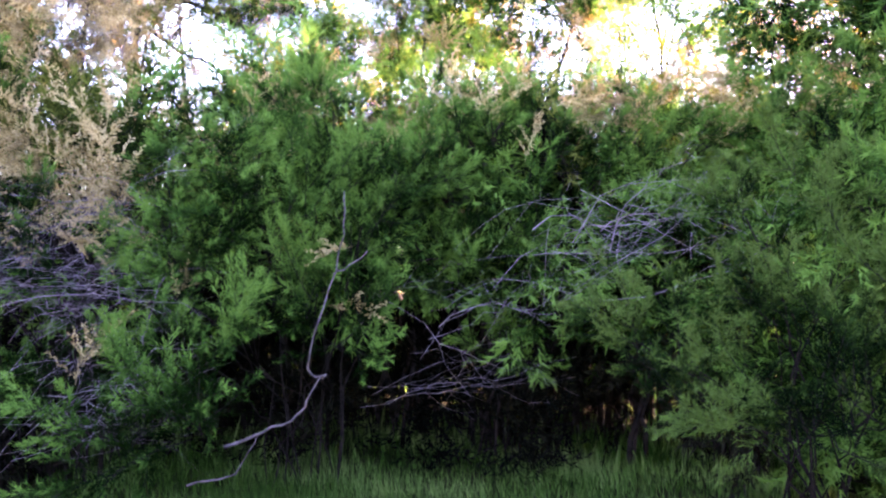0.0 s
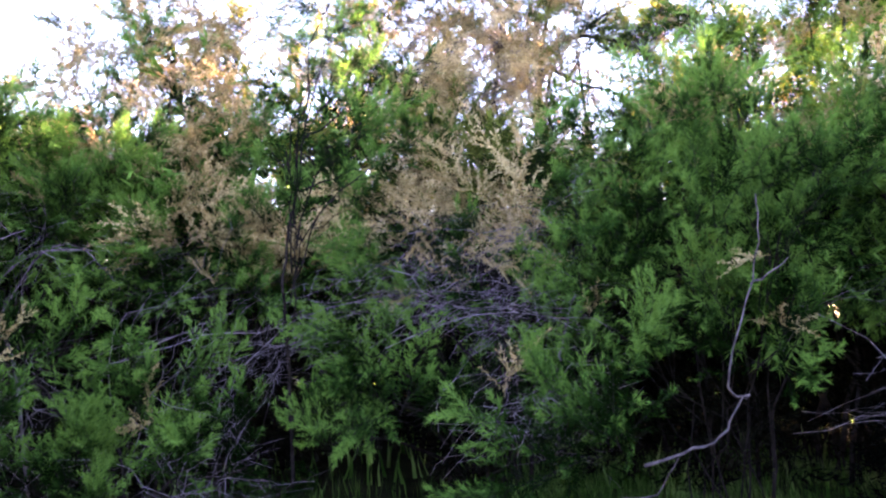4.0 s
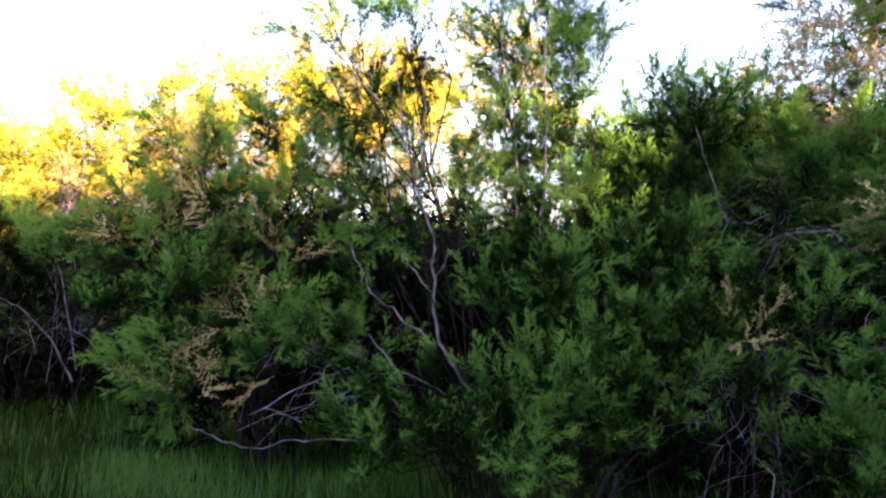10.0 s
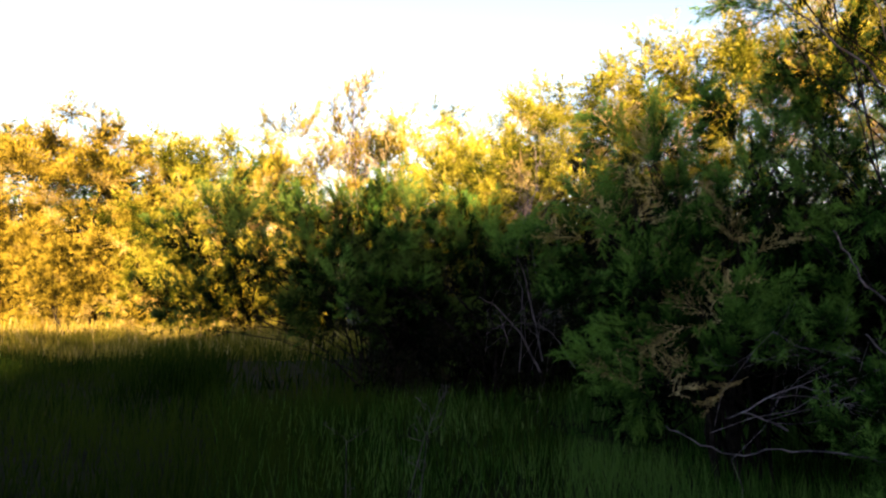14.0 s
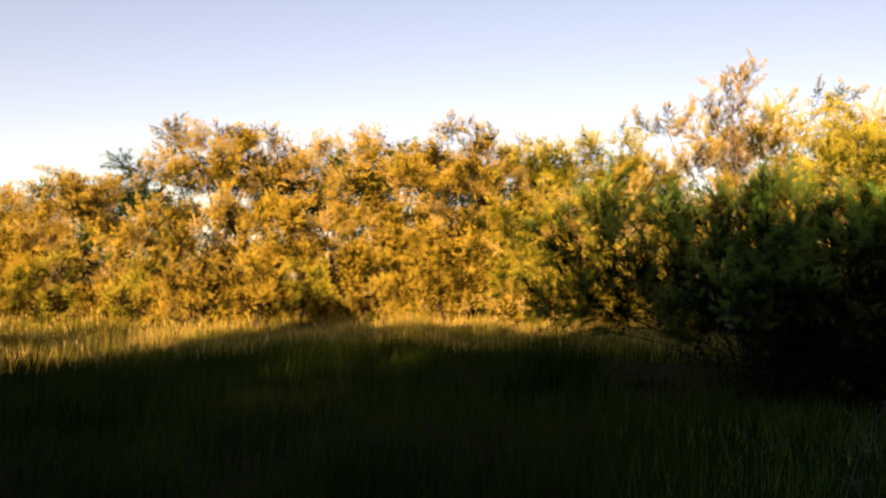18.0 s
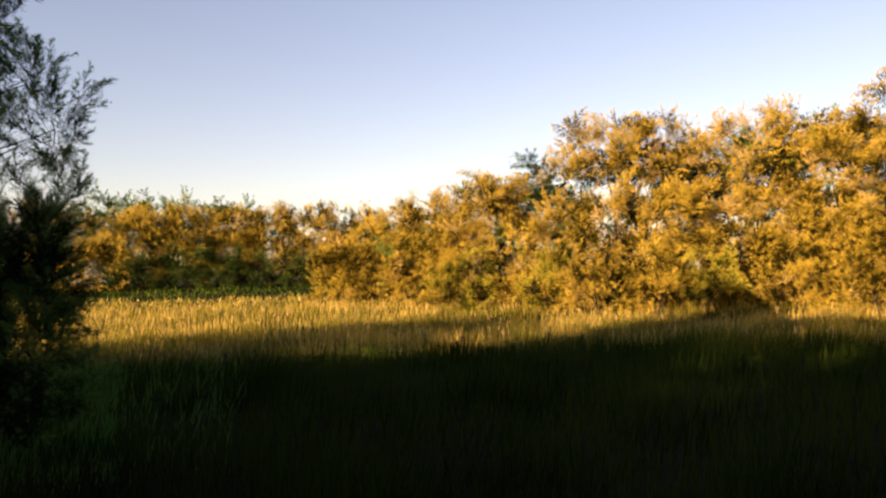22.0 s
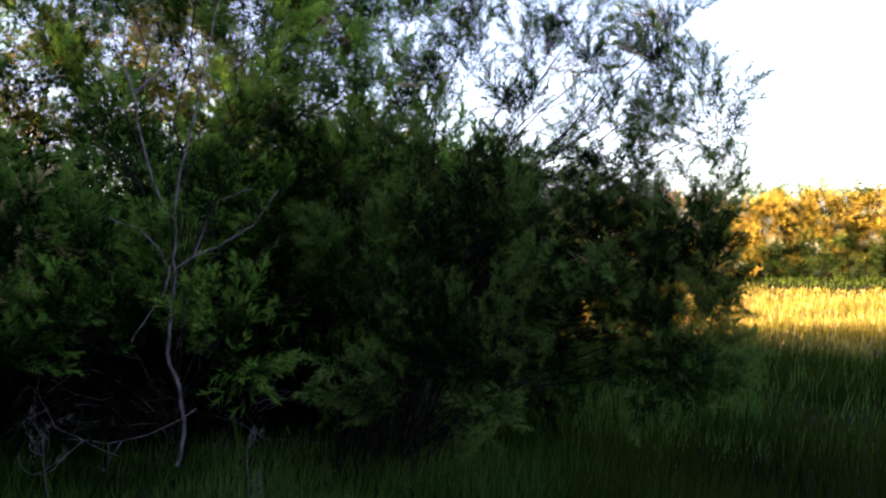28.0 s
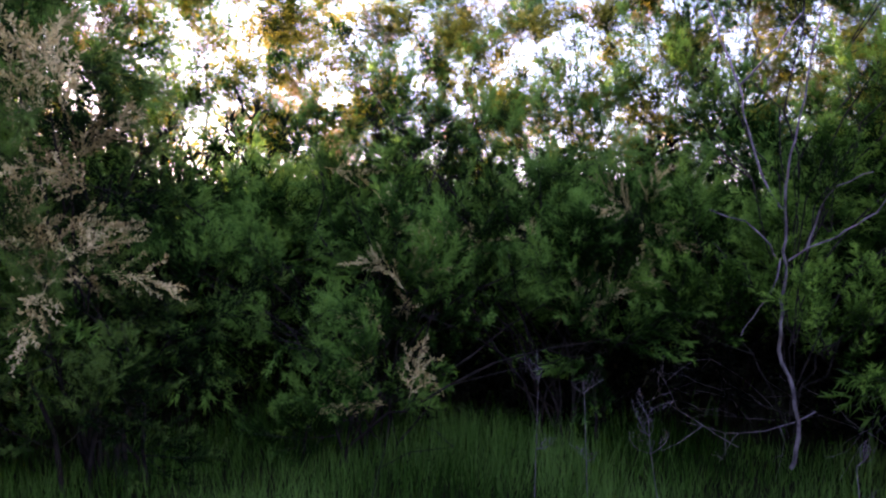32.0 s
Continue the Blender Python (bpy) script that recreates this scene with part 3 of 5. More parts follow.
# ---- the green thicket round the start of the walk ----
shrub("tamarisk_shrub", "dense green feathery tamarisk shrub with a dark hollow under it", (9.0, 6.6), [
    (10.0, 5.7, 2.30, 0.38, 0.28), (15.9, 5.9, 2.41, 0.25, 0.28), (5.9, 5.6, 1.90, 0.24, 0.23), (14.1, 5.6, 1.79, 0.27, 0.17), (18.3, 5.7, 1.90, 0.16, 0.21), (8.9, 5.6, 1.46, 0.19, 0.14),
    (16.9, 5, 1.08, 0.16, 0.14), (14.2, 6.1, 2.89, 0.23, 0.14), (8.3, 6.2, 2.91, 0.25, 0.14), (3.6, 6, 2.41, 0.19, 0.17), (6.4, 5.4, 1.20, 0.16, 0.14), (18.8, 5.4, 1.44, 0.16, 0.14),
], 101, LEAF, density=1.1, flower=0.08, lift=0.6, trunk=0.010, stems=[
    [(14.7, 5.2, 0.57), (12.1, 5.2, 0.66), (9.9, 5.2, 0.76), (8.7, 5.2, 0.96), (8.1, 5.2, 1.01)],
    [(8.1, 5.2, 1.01), (9.3, 5.2, 1.05), (8.8, 5.15, 1.32), (7.9, 5.1, 1.61), (7.1, 5.05, 1.90), (7.2, 5, 2.18)],
    [(17.1, 5.15, 0.36), (14.0, 5.18, 0.41), (12.6, 5.2, 0.63)], [(7.7, 5.1, 1.66), (6.3, 5.05, 1.75), (5.4, 5, 1.81)], [(20.3, 5, 1.20), (19.7, 5, 1.43), (19.1, 5, 1.61)],
])
shrub("tamarisk_shrub", "wide green tamarisk shrub over a dark hollow full of dead twigs", (355.4, 7.6), [
    (359.9, 6.5, 2.41, 0.34, 0.21, 0.1), (353.7, 6.7, 2.64, 0.41, 0.17, 0.1), (347.6, 6.9, 2.72, 0.36, 0.14, 0.1), (358.9, 6.3, 1.74, 0.21, 0.14), (355.3, 6.4, 2.08, 0.22, 0.14), (341.9, 6.9, 2.85, 0.35, 0.14, 0.15),
    (2.0, 6.8, 2.89, 0.21, 0.14, 0.65), (357.1, 6.9, 3.07, 0.27, 0.14, 0.65), (351.3, 6.9, 3.13, 0.32, 0.14, 0.65), (345.3, 6.8, 3.04, 0.30, 0.14, 0.7), (338.6, 6.9, 3.17, 0.28, 0.14, 0.7), (9.6, 6.6, 3.28, 0.16, 0.14, 0.65), (355.9, 6.6, 1.10, 0.18, 0.14),
], 102, LEAF, density=1.1, lift=0.6, dead=1.0, dead_at=[(349.6, 5.9, 1.86, 0.79, 0.21, 26), (344.2, 6.1, 2.11, 0.46, 0.19, 16), (356.8, 6, 1.40, 0.55, 0.19, 12), (359.1, 6.2, 0.99, 0.66, 0.22, 8)],
    dead_way=(0.85, 0.05, 0.26))
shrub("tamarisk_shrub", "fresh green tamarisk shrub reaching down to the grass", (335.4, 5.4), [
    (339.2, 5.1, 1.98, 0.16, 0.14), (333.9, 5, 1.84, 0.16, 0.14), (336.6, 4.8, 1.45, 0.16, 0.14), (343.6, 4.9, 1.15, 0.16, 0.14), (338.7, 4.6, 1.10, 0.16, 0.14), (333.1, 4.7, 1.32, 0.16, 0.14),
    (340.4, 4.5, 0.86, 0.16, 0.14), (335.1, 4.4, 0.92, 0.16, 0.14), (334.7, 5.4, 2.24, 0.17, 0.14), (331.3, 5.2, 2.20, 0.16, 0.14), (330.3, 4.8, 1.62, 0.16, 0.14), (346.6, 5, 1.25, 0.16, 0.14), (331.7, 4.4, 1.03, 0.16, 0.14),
], 103, LEAF_SHADE_DARK, density=0.85, lean=(-0.3, 0, 0), trunk=0.012)
for k, (yaw, d, up) in enumerate([(9, 9.6, 3.7), (1, 9.0, 3.9), (353, 9.3, 4.1), (345, 9.4, 4.4), (337, 8.8, 3.8), (329, 8.2, 3.3)]):
    shrub("tamarisk_tree", "tall airy tamarisk with faded flowers against the bright sky", (yaw, d + 0.6), [
        (yaw + 3, d, up - 1.0, 0.9, 0.6), (yaw - 3, d + 0.3, up - 0.8, 0.9, 0.6), (yaw + 1, d, up, 0.85, 0.5), (yaw - 3, d, up + 0.6, 0.55, 0.45), (yaw + 3, d + 0.4, up + 0.9, 0.6, 0.4), (yaw - 1, d + 0.2, up + 1.2, 0.7, 0.4), 
    # extra top lobes above the view, added to shade the pointed shrub
    ] + ([(yaw + 1, d + 0.3, up + 2.0, 0.7, 0.5), (yaw - 2, d + 0.3, up + 2.7, 0.5, 0.5)] if 0 < k < 4 else []), 110 + k, LEAF_SUNLIT if k > 3 else LEAF_FRESH, density=1.15, size=0.9, grade="cluster", flower=0.45, leafy=0.5, category="tree", group="tall tamarisks behind the thicket", lift=0.9, trunk=0.045)

# added back row; its two taller crowns, above the view, only cast shade
for k, (yaw, d, up) in enumerate([(11, 11.4, 4.0), (2, 11.4, 4.2), (353, 11.2, 5.6), (345, 11.0, 6.0)]):
    shrub("tamarisk_tree", "tall tamarisk added behind the thicket for shade and cover", (yaw, d + 0.4), [
        (yaw + 2.6, d, up, 1.0, 0.5), (yaw - 2.0, d, up + 0.4, 1.0, 0.5), (yaw + 0.5, d + 0.2, up + 1.2, 0.8, 0.5),
    ], 720 + k, LEAF_SUNLIT, density=0.8, size=1.2, grade="cluster", flower=0.5, leafy=0.4, category="tree", group="tall tamarisks behind the thicket", lift=0.9, trunk=0.05)

# ---- the pinkish flowering tree and the dead brush under it ----
shrub("tamarisk_tree", "pinkish-tan flowering tamarisk with a dark upright trunk", (25.5, 9.2), [
    (25.2, 8.8, 4.3, 1.0, 0.6), (30.2, 9.0, 3.9, 1.1, 0.5), (22.2, 8.5, 3.3, 0.55, 0.7), (33.2, 9.0, 4.7, 1.0, 0.6), (28.2, 8.6, 3.1, 0.9, 0.4), (20.2, 8.8, 4.6, 0.7, 0.5), (25.2, 8.9, 5.1, 0.9, 0.5),
], 120, LEAF_DULL, density=1.3, size=1.05, flower=0.95, leafy=0.12, airy=0.0, category="tree", droop=0.4, lean=(-0.5, 0, -0.2), trunk=0.075, dead=1, dead_at=[(24.7, 8.6, 3.51, 0.55, 0.55, 60), (26.3, 8.6, 4.09, 0.81, 0.50, 40)], dead_way=(0.35, 0.1, 0.75))
shrub("tamarisk_tree", "dark leaning bare-limbed tamarisk with thin twigs", (18.4, 9.0), [
    (13.4, 9.4, 5.0, 0.6, 0.35), (19.4, 9.2, 5.2, 0.6, 0.3), (26.4, 9.6, 5.6, 0.7, 0.4),
], 121, LEAF_DULL, density=0.25, size=1.3, flower=0.2, airy=0.5, category="tree", dead=1, dead_at=[(17.4, 9.0, 4.4, 0.9, 0.5, 40)], dead_way=(0.6, 0, 0.4), trunk=0.06, stems=[
    [(22.5, 8.9, 0.0), (22.4, 8.8, 3.4), (22.0, 8.8, 4.57), (21.2, 8.8, 5.2)], [(22.0, 8.80, 4.5), (19.5, 8.81, 4.66), (16.9, 8.82, 4.60), (14.3, 8.82, 4.40)], [(22.2, 8.8, 4.2), (21.5, 8.80, 4.31), (19.4, 8.81, 4.12), (16.9, 8.82, 4.0)], [(19.5, 8.81, 4.66), (17.5, 8.8, 4.9), (15.5, 8.8, 5.0)],
], stem_bark=BARK, stem_size=4.0)
shrub("tamarisk_shrub", "half-dead tamarisk with tan flower sprays and grey twigs", (25.8, 6.8), [
    (32.5, 6.4, 2.34, 0.22, 0.14, 0.8), (26.8, 6.5, 2.39, 0.17, 0.14, 0.85), (23.3, 6.2, 2.16, 0.16, 0.14, 0.85), (30.8, 6.2, 2.04, 0.20, 0.14, 0.75), (35.6, 6.1, 1.99, 0.16, 0.14, 0.6), (26.0, 6.1, 1.90, 0.16, 0.14, 0.6),
    (22.5, 6, 1.81, 0.16, 0.14, 0.6), (28.5, 6.8, 2.74, 0.20, 0.14, 0.9), (23.3, 6.8, 2.66, 0.16, 0.14, 0.7), (23.6, 5.7, 1.48, 0.16, 0.14, 0.35), (34.3, 5.8, 1.59, 0.16, 0.14, 0.2), (29.9, 5.9, 1.64, 0.16, 0.14, 0.3),
    (32.0, 5.1, 0.87, 0.22, 0.14, 0), (32.9, 5.2, 1.18, 0.16, 0.14, 0), (35.9, 5, 0.64, 0.16, 0.14, 0), (21.3, 4.6, 0.67, 0.16, 0.14, 0), (17.1, 4.6, 0.78, 0.16, 0.14, 0), (24.7, 5.3, 0.98, 0.16, 0.14, 0.7),
], 122, LEAF, density=1.1, leafy=0.12, dead=1.0, dead_at=[(27.9, 5.7, 1.47, 0.75, 0.18, 46), (32.3, 5.9, 1.72, 0.46, 0.17, 22), (22.9, 5.2, 0.79, 0.31, 0.19, 26), (39.5, 5.6, 1.23, 0.43, 0.24, 14), (23.6, 5.6, 1.17, 0.34, 0.19, 16), (24.8, 6, 2.02, 0.46, 0.17, 18)],
    dead_way=(0.85, 0.36, 0.2), lean=(-0.4, 0, -0.1))

# ---- the sapling and the large flowering shrub ----
shrub("tamarisk_sapling", "slender green tamarisk sapling with a thin dark stem", (39.3, 5.24), [
    (36.6, 5.2, 3.29, 0.16, 0.14), (34.4, 5.2, 3.09, 0.16, 0.14), (38.2, 5.2, 2.90, 0.16, 0.14), (34.5, 5.2, 2.69, 0.16, 0.14), (39.8, 5.1, 2.48, 0.16, 0.14), (32.7, 5.2, 2.43, 0.16, 0.14), (39.4, 5, 2.00, 0.16, 0.14),
    (36.0, 5.1, 2.18, 0.16, 0.14), (36.2, 5.2, 3.59, 0.16, 0.14),
], 130, LEAF, density=0.6, category="sapling", size=0.58, lift=0.9, stems=[
    [(38.8, 5.24, 0.0), (39.2, 5.24, 0.97), (39.7, 5.2, 1.47), (39.8, 5.2, 1.84), (39.1, 5.2, 2.28), (38.6, 5.2, 2.68), (38.0, 5.2, 2.93), (37.2, 5.2, 3.22), (37.0, 5.2, 3.59)],
    [(38.4, 5.2, 2.64), (36.3, 5.2, 2.79), (34.4, 5.2, 2.98)], [(39.1, 5.2, 2.28), (36.4, 5.2, 2.38), (34.1, 5.2, 2.47)],
], stem_bark=BARK, trunk=0.020, rise=0.72)
shrub("tamarisk_shrub", "large tamarisk covered in tan flower sprays over dead branches", (58.3, 7.0), [
    (49.0, 7.2, 4.03, 0.48, 0.14, 0.85), (44.4, 7.3, 4.10, 0.42, 0.14, 0.8), (52.7, 7, 3.64, 0.34, 0.14, 0.7), (47.7, 6.9, 3.35, 0.38, 0.14, 0.85), (55.2, 6.8, 3.17, 0.26, 0.14, 0.65), (50.5, 6.6, 2.87, 0.35, 0.14, 0.75),
    (44.7, 6.7, 2.84, 0.19, 0.14, 0.85), (57.5, 6.5, 2.70, 0.24, 0.14, 0.35), (52.4, 6.3, 2.48, 0.32, 0.14, 0.45), (47.5, 6.3, 2.39, 0.16, 0.14, 0.8), (46.6, 6.1, 2.01, 0.24, 0.14, 0.75), (54.8, 6.2, 2.23, 0.26, 0.14, 0.1), (49.9, 6.2, 2.15, 0.16, 0.14, 0.25),
    (59.2, 6.6, 2.95, 0.16, 0.14, 0.25), (61.6, 6.4, 2.62, 0.16, 0.14), (44.0, 5.8, 1.65, 0.26, 0.14, 0.15), (49.4, 6, 1.69, 0.16, 0.14), (42.1, 6.2, 2.01, 0.16, 0.14, 0.8), (38.3, 6.3, 1.93, 0.16, 0.14, 0.7), (60.6, 6.2, 2.09, 0.16, 0.14), (61.8, 5.6, 1.66, 0.16, 0.14, 0.6),
], 131, LEAF, density=1.6, leafy=0.1, droop=0.4, dead=1.0, dead_at=[(56.7, 5.9, 1.73, 0.63, 0.25, 16), (47.9, 5.5, 1.29, 0.50, 0.17, 12), (43.1, 5.5, 1.10, 0.46, 0.27, 14), (50.6, 6, 1.74, 0.34, 0.26, 8), (56.8, 5.5, 0.86, 0.42, 0.27, 14), (46.3, 5.4, 0.66, 0.67, 0.26, 20)],
    dead_way=(0.5, -0.1, 0.35), stems=[
    [(56.0, 6.3, 0.0), (57.1, 6.1, 1.13), (58.3, 6.1, 1.39), (59.4, 6.1, 1.60), (60.5, 6.1, 1.86), (61.7, 6.1, 2.21), (62.9, 6.1, 2.64)], [(52.3, 5.3, 1.10), (49.4, 5.3, 1.25), (46.2, 5.3, 1.39), (43.4, 5.3, 1.50)],
    [(58.5, 6.1, 1.39), (55.5, 6, 1.95), (52.2, 5.9, 1.90)], [(58.9, 6, 1.51), (57.1, 5.9, 1.85), (53.4, 5.8, 1.93), (51.3, 5.7, 1.72)],
])
shrub("tamarisk_shrub", "low green tamarisk growth among dead twigs", (49.5, 4.9), [
    (56.4, 4.9, 1.13, 0.16, 0.14, 0.1), (58.9, 4.9, 1.26, 0.16, 0.14, 0.5), (50.4, 4.9, 0.69, 0.16, 0.14), (53.1, 4.9, 0.52, 0.16, 0.14), (51.4, 4.7, 0.44, 0.16, 0.14), (46.0, 4.9, 0.51, 0.16, 0.14), (48.1, 5, 0.96, 0.16, 0.14, 0.6),
], 132, LEAF, lift=0.9, dead=1, dead_at=[(57.1, 4.9, 0.59, 0.41, 0.20, 10), (44.0, 4.8, 0.50, 0.36, 0.13, 8)], dead_way=(0.4, 0, 0.3))
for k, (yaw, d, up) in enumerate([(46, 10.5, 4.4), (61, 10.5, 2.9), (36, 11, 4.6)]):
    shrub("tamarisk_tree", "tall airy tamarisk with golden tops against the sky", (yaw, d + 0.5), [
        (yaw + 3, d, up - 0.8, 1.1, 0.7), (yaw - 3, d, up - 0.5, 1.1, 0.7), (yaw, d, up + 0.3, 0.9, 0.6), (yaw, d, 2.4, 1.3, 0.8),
    ], 135 + k, LEAF_SUNLIT, density=0.6, size=1.5, flower=0.55, airy=0.2, category="tree", group="tall tamarisks behind the thicket", lift=0.7, trunk=0.05)

# ---- the pointed shrub and the pale-stemmed one ----
shrub("tamarisk_shrub", "pointed fresh green tamarisk with several upright stems", (69.6, 5.3), [
    (72.0, 5.8, 3.53, 0.16, 0.14), (73.4, 5.8, 3.18, 0.16, 0.14), (69.5, 5.9, 3.26, 0.16, 0.14), (74.0, 5.7, 2.81, 0.16, 0.14), (69.9, 5.8, 2.84, 0.16, 0.14), (72.7, 5.6, 2.42, 0.16, 0.14), (68.6, 5.7, 2.40, 0.16, 0.14), (75.9, 5.6, 2.25, 0.16, 0.14),
    (73.3, 5.4, 1.96, 0.16, 0.14), (68.0, 5.3, 1.87, 0.16, 0.14), (71.5, 5.1, 1.56, 0.16, 0.14), (65.9, 5.2, 1.50, 0.16, 0.14), (68.2, 4.9, 1.18, 0.16, 0.14), (73.0, 4.8, 1.22, 0.16, 0.14), (62.7, 5.1, 1.14, 0.16, 0.14), (64.9, 4.8, 0.90, 0.16, 0.14), (70.4, 4.6, 0.85, 0.16, 0.14),
    (62.9, 5.9, 2.68, 0.16, 0.14), (61.2, 5.8, 2.28, 0.16, 0.14), (63.6, 5.7, 2.15, 0.16, 0.14), (60.5, 5.9, 2.55, 0.16, 0.14), (64.0, 5.6, 1.82, 0.16, 0.14),
], 140, LEAF, density=1.4, lift=1.1, rise=0.35, stems=[[(71.9, 5, 1.81), (71.7, 5.2, 2.20), (71.7, 5.3, 2.60), (71.9, 5.4, 3.06), (71.7, 5.5, 3.42)], [(73.6, 5.1, 1.93), (73.8, 5.3, 2.33), (74.1, 5.4, 2.74), (75.2, 5.5, 3.33), (75.5, 5.5, 3.66)], [(59.4, 5.7, 1.98), (60.2, 5.6, 2.21), (61.2, 5.6, 2.53), (61.8, 5.6, 2.74)]])
shrub("tamarisk_shrub", "low feathery fresh green tamarisk in front of the stems", (68.7, 4.4), [
    (69.1, 4.4, 0.64, 0.16, 0.14), (73.0, 4.3, 0.57, 0.16, 0.14), (78.1, 4.3, 0.56, 0.16, 0.14), (81.6, 4.4, 0.60, 0.16, 0.14), (64.8, 4.5, 0.57, 0.16, 0.14), (61.0, 4.8, 0.94, 0.16, 0.14), 
], 141, LEAF, lift=0.9)
shrub("tamarisk_shrub", "open tamarisk with bare pale forked stems", (75.6, 5.0), [
    (85.5, 5, 3.24, 0.16, 0.14), (79.9, 5, 3.13, 0.16, 0.14), (82.3, 5, 3.08, 0.16, 0.14), (87.4, 5, 3.08, 0.16, 0.14), (84.3, 5.2, 2.69, 0.16, 0.14),
    (86.3, 5.6, 2.26, 0.16, 0.14), (82.8, 5.6, 2.35, 0.16, 0.14), (89.3, 5.8, 2.23, 0.16, 0.14), (83.5, 5.6, 1.92, 0.16, 0.14), (88.1, 5.7, 1.83, 0.16, 0.14, 0.2), (78.8, 5.7, 2.26, 0.16, 0.14), (77.5, 5.6, 1.81, 0.16, 0.14), (87.5, 5.6, 1.33, 0.16, 0.14), (82.6, 5.6, 1.45, 0.16, 0.14), (90.2, 5.4, 1.05, 0.16, 0.14), (85.1, 5.5, 1.03, 0.16, 0.14),
], 142, LEAF, density=0.85, lift=0.7, stems=[
    [(74.7, 4.9, 0.43), (76.8, 4.9, 0.87), (78.6, 4.9, 1.11), (79.4, 4.9, 1.35), (79.4, 4.9, 1.73), (80.6, 4.9, 2.04), (81.7, 4.9, 2.36), (84.1, 4.9, 2.68), (87.3, 4.9, 2.97), (89.2, 4.9, 3.09), (92.2, 4.9, 3.20)],
    [(80.6, 4.9, 2.04), (80.3, 4.9, 2.39), (80.5, 4.9, 2.77), (79.9, 4.9, 3.17)], [(79.2, 4.9, 1.14), (81.8, 4.9, 1.31), (83.8, 4.9, 1.45), (84.8, 4.9, 1.62), (85.6, 4.9, 1.75)],
    [(76.9, 4.85, 0.76), (79.1, 4.85, 0.90), (81.7, 4.85, 0.98), (83.9, 4.85, 0.92), (86.2, 4.85, 0.82)], [(82.9, 4.9, 0.54), (85.7, 4.9, 0.56), (89.0, 4.9, 0.55), (91.8, 4.9, 0.50), (94.5, 4.9, 0.58), (96.0, 4.9, 0.65)],
    [(81.7, 4.85, 0.98), (83.2, 4.85, 1.12), (84.0, 4.85, 1.20)], [(79.3, 4.9, 1.55), (78.1, 4.9, 1.73)], [(79.5, 4.9, 1.45), (81.1, 4.9, 1.62), (82.3, 4.9, 1.79)], [(81.7, 4.9, 2.35), (82.2, 4.9, 2.69), (83.4, 4.9, 3.07)], [(88.4, 5, 0.64), (90.6, 5, 0.73), (92.3, 5, 0.69)],
], trunk=0.006, dead=1, dead_at=[(87.5, 5.3, 0.73, 0.61, 0.18, 10)], dead_way=(0.2, 0.7, 0.1))

# ---- the flowering bank beside the grass ----
shrub("tamarisk_shrub", "rounded tamarisk with many tan flower sprays above the grass", (91.2, 6.4), [
    (96.6, 6.3, 2.30, 0.21, 0.14, 0.56), (91.4, 6, 1.72, 0.16, 0.14, 0.56), (97.2, 6, 1.47, 0.16, 0.14, 0.56), (92.2, 5.7, 1.21, 0.16, 0.14, 0.56), (95.8, 5.7, 0.89, 0.16, 0.14, 0.35), (90.1, 6.6, 2.71, 0.22, 0.14, 0.56), (97.8, 6.3, 1.88, 0.16, 0.14, 0.56), (93.8, 6.3, 2.06, 0.16, 0.14, 0.56), (86.4, 6.6, 2.78, 0.16, 0.14, 0.56),
    (99.0, 5.9, 1.49, 0.16, 0.14, 0.56), (100.3, 6.2, 1.84, 0.16, 0.14, 0.56), (97.7, 5.7, 1.04, 0.16, 0.14, 0.56), (96.4, 5.5, 0.75, 0.16, 0.14, 0.56), (91.2, 5.9, 1.66, 0.16, 0.14, 0.56), (95.4, 6.3, 2.04, 0.17, 0.14, 0.35), (93.6, 5.7, 1.25, 0.21, 0.14, 0.25), (90.3, 5.5, 0.91, 0.16, 0.14, 0.05), (97.2, 6.6, 2.49, 0.16, 0.14, 0.56), (89.3, 6.8, 2.78, 0.21, 0.14, 0.56), (86.3, 6.4, 2.28, 0.16, 0.14),
], 150, LEAF, droop=0.35, density=0.95, leafy=0.35)
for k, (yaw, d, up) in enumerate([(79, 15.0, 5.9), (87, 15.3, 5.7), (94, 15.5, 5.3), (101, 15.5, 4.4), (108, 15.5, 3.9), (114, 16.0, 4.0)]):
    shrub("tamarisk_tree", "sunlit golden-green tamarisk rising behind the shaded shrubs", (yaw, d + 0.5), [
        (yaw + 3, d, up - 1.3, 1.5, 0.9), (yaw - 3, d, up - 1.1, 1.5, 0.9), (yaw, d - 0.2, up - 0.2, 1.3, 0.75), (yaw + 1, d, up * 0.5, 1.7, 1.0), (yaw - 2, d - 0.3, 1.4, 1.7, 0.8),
    ], 155 + k, LEAF_SUNLIT, density=1.05, size=1.25, flower=0.4, leafy=0.5, grade="cluster", category="tree", group="sunlit tamarisks behind the thicket", lift=0.9, trunk=0.05)
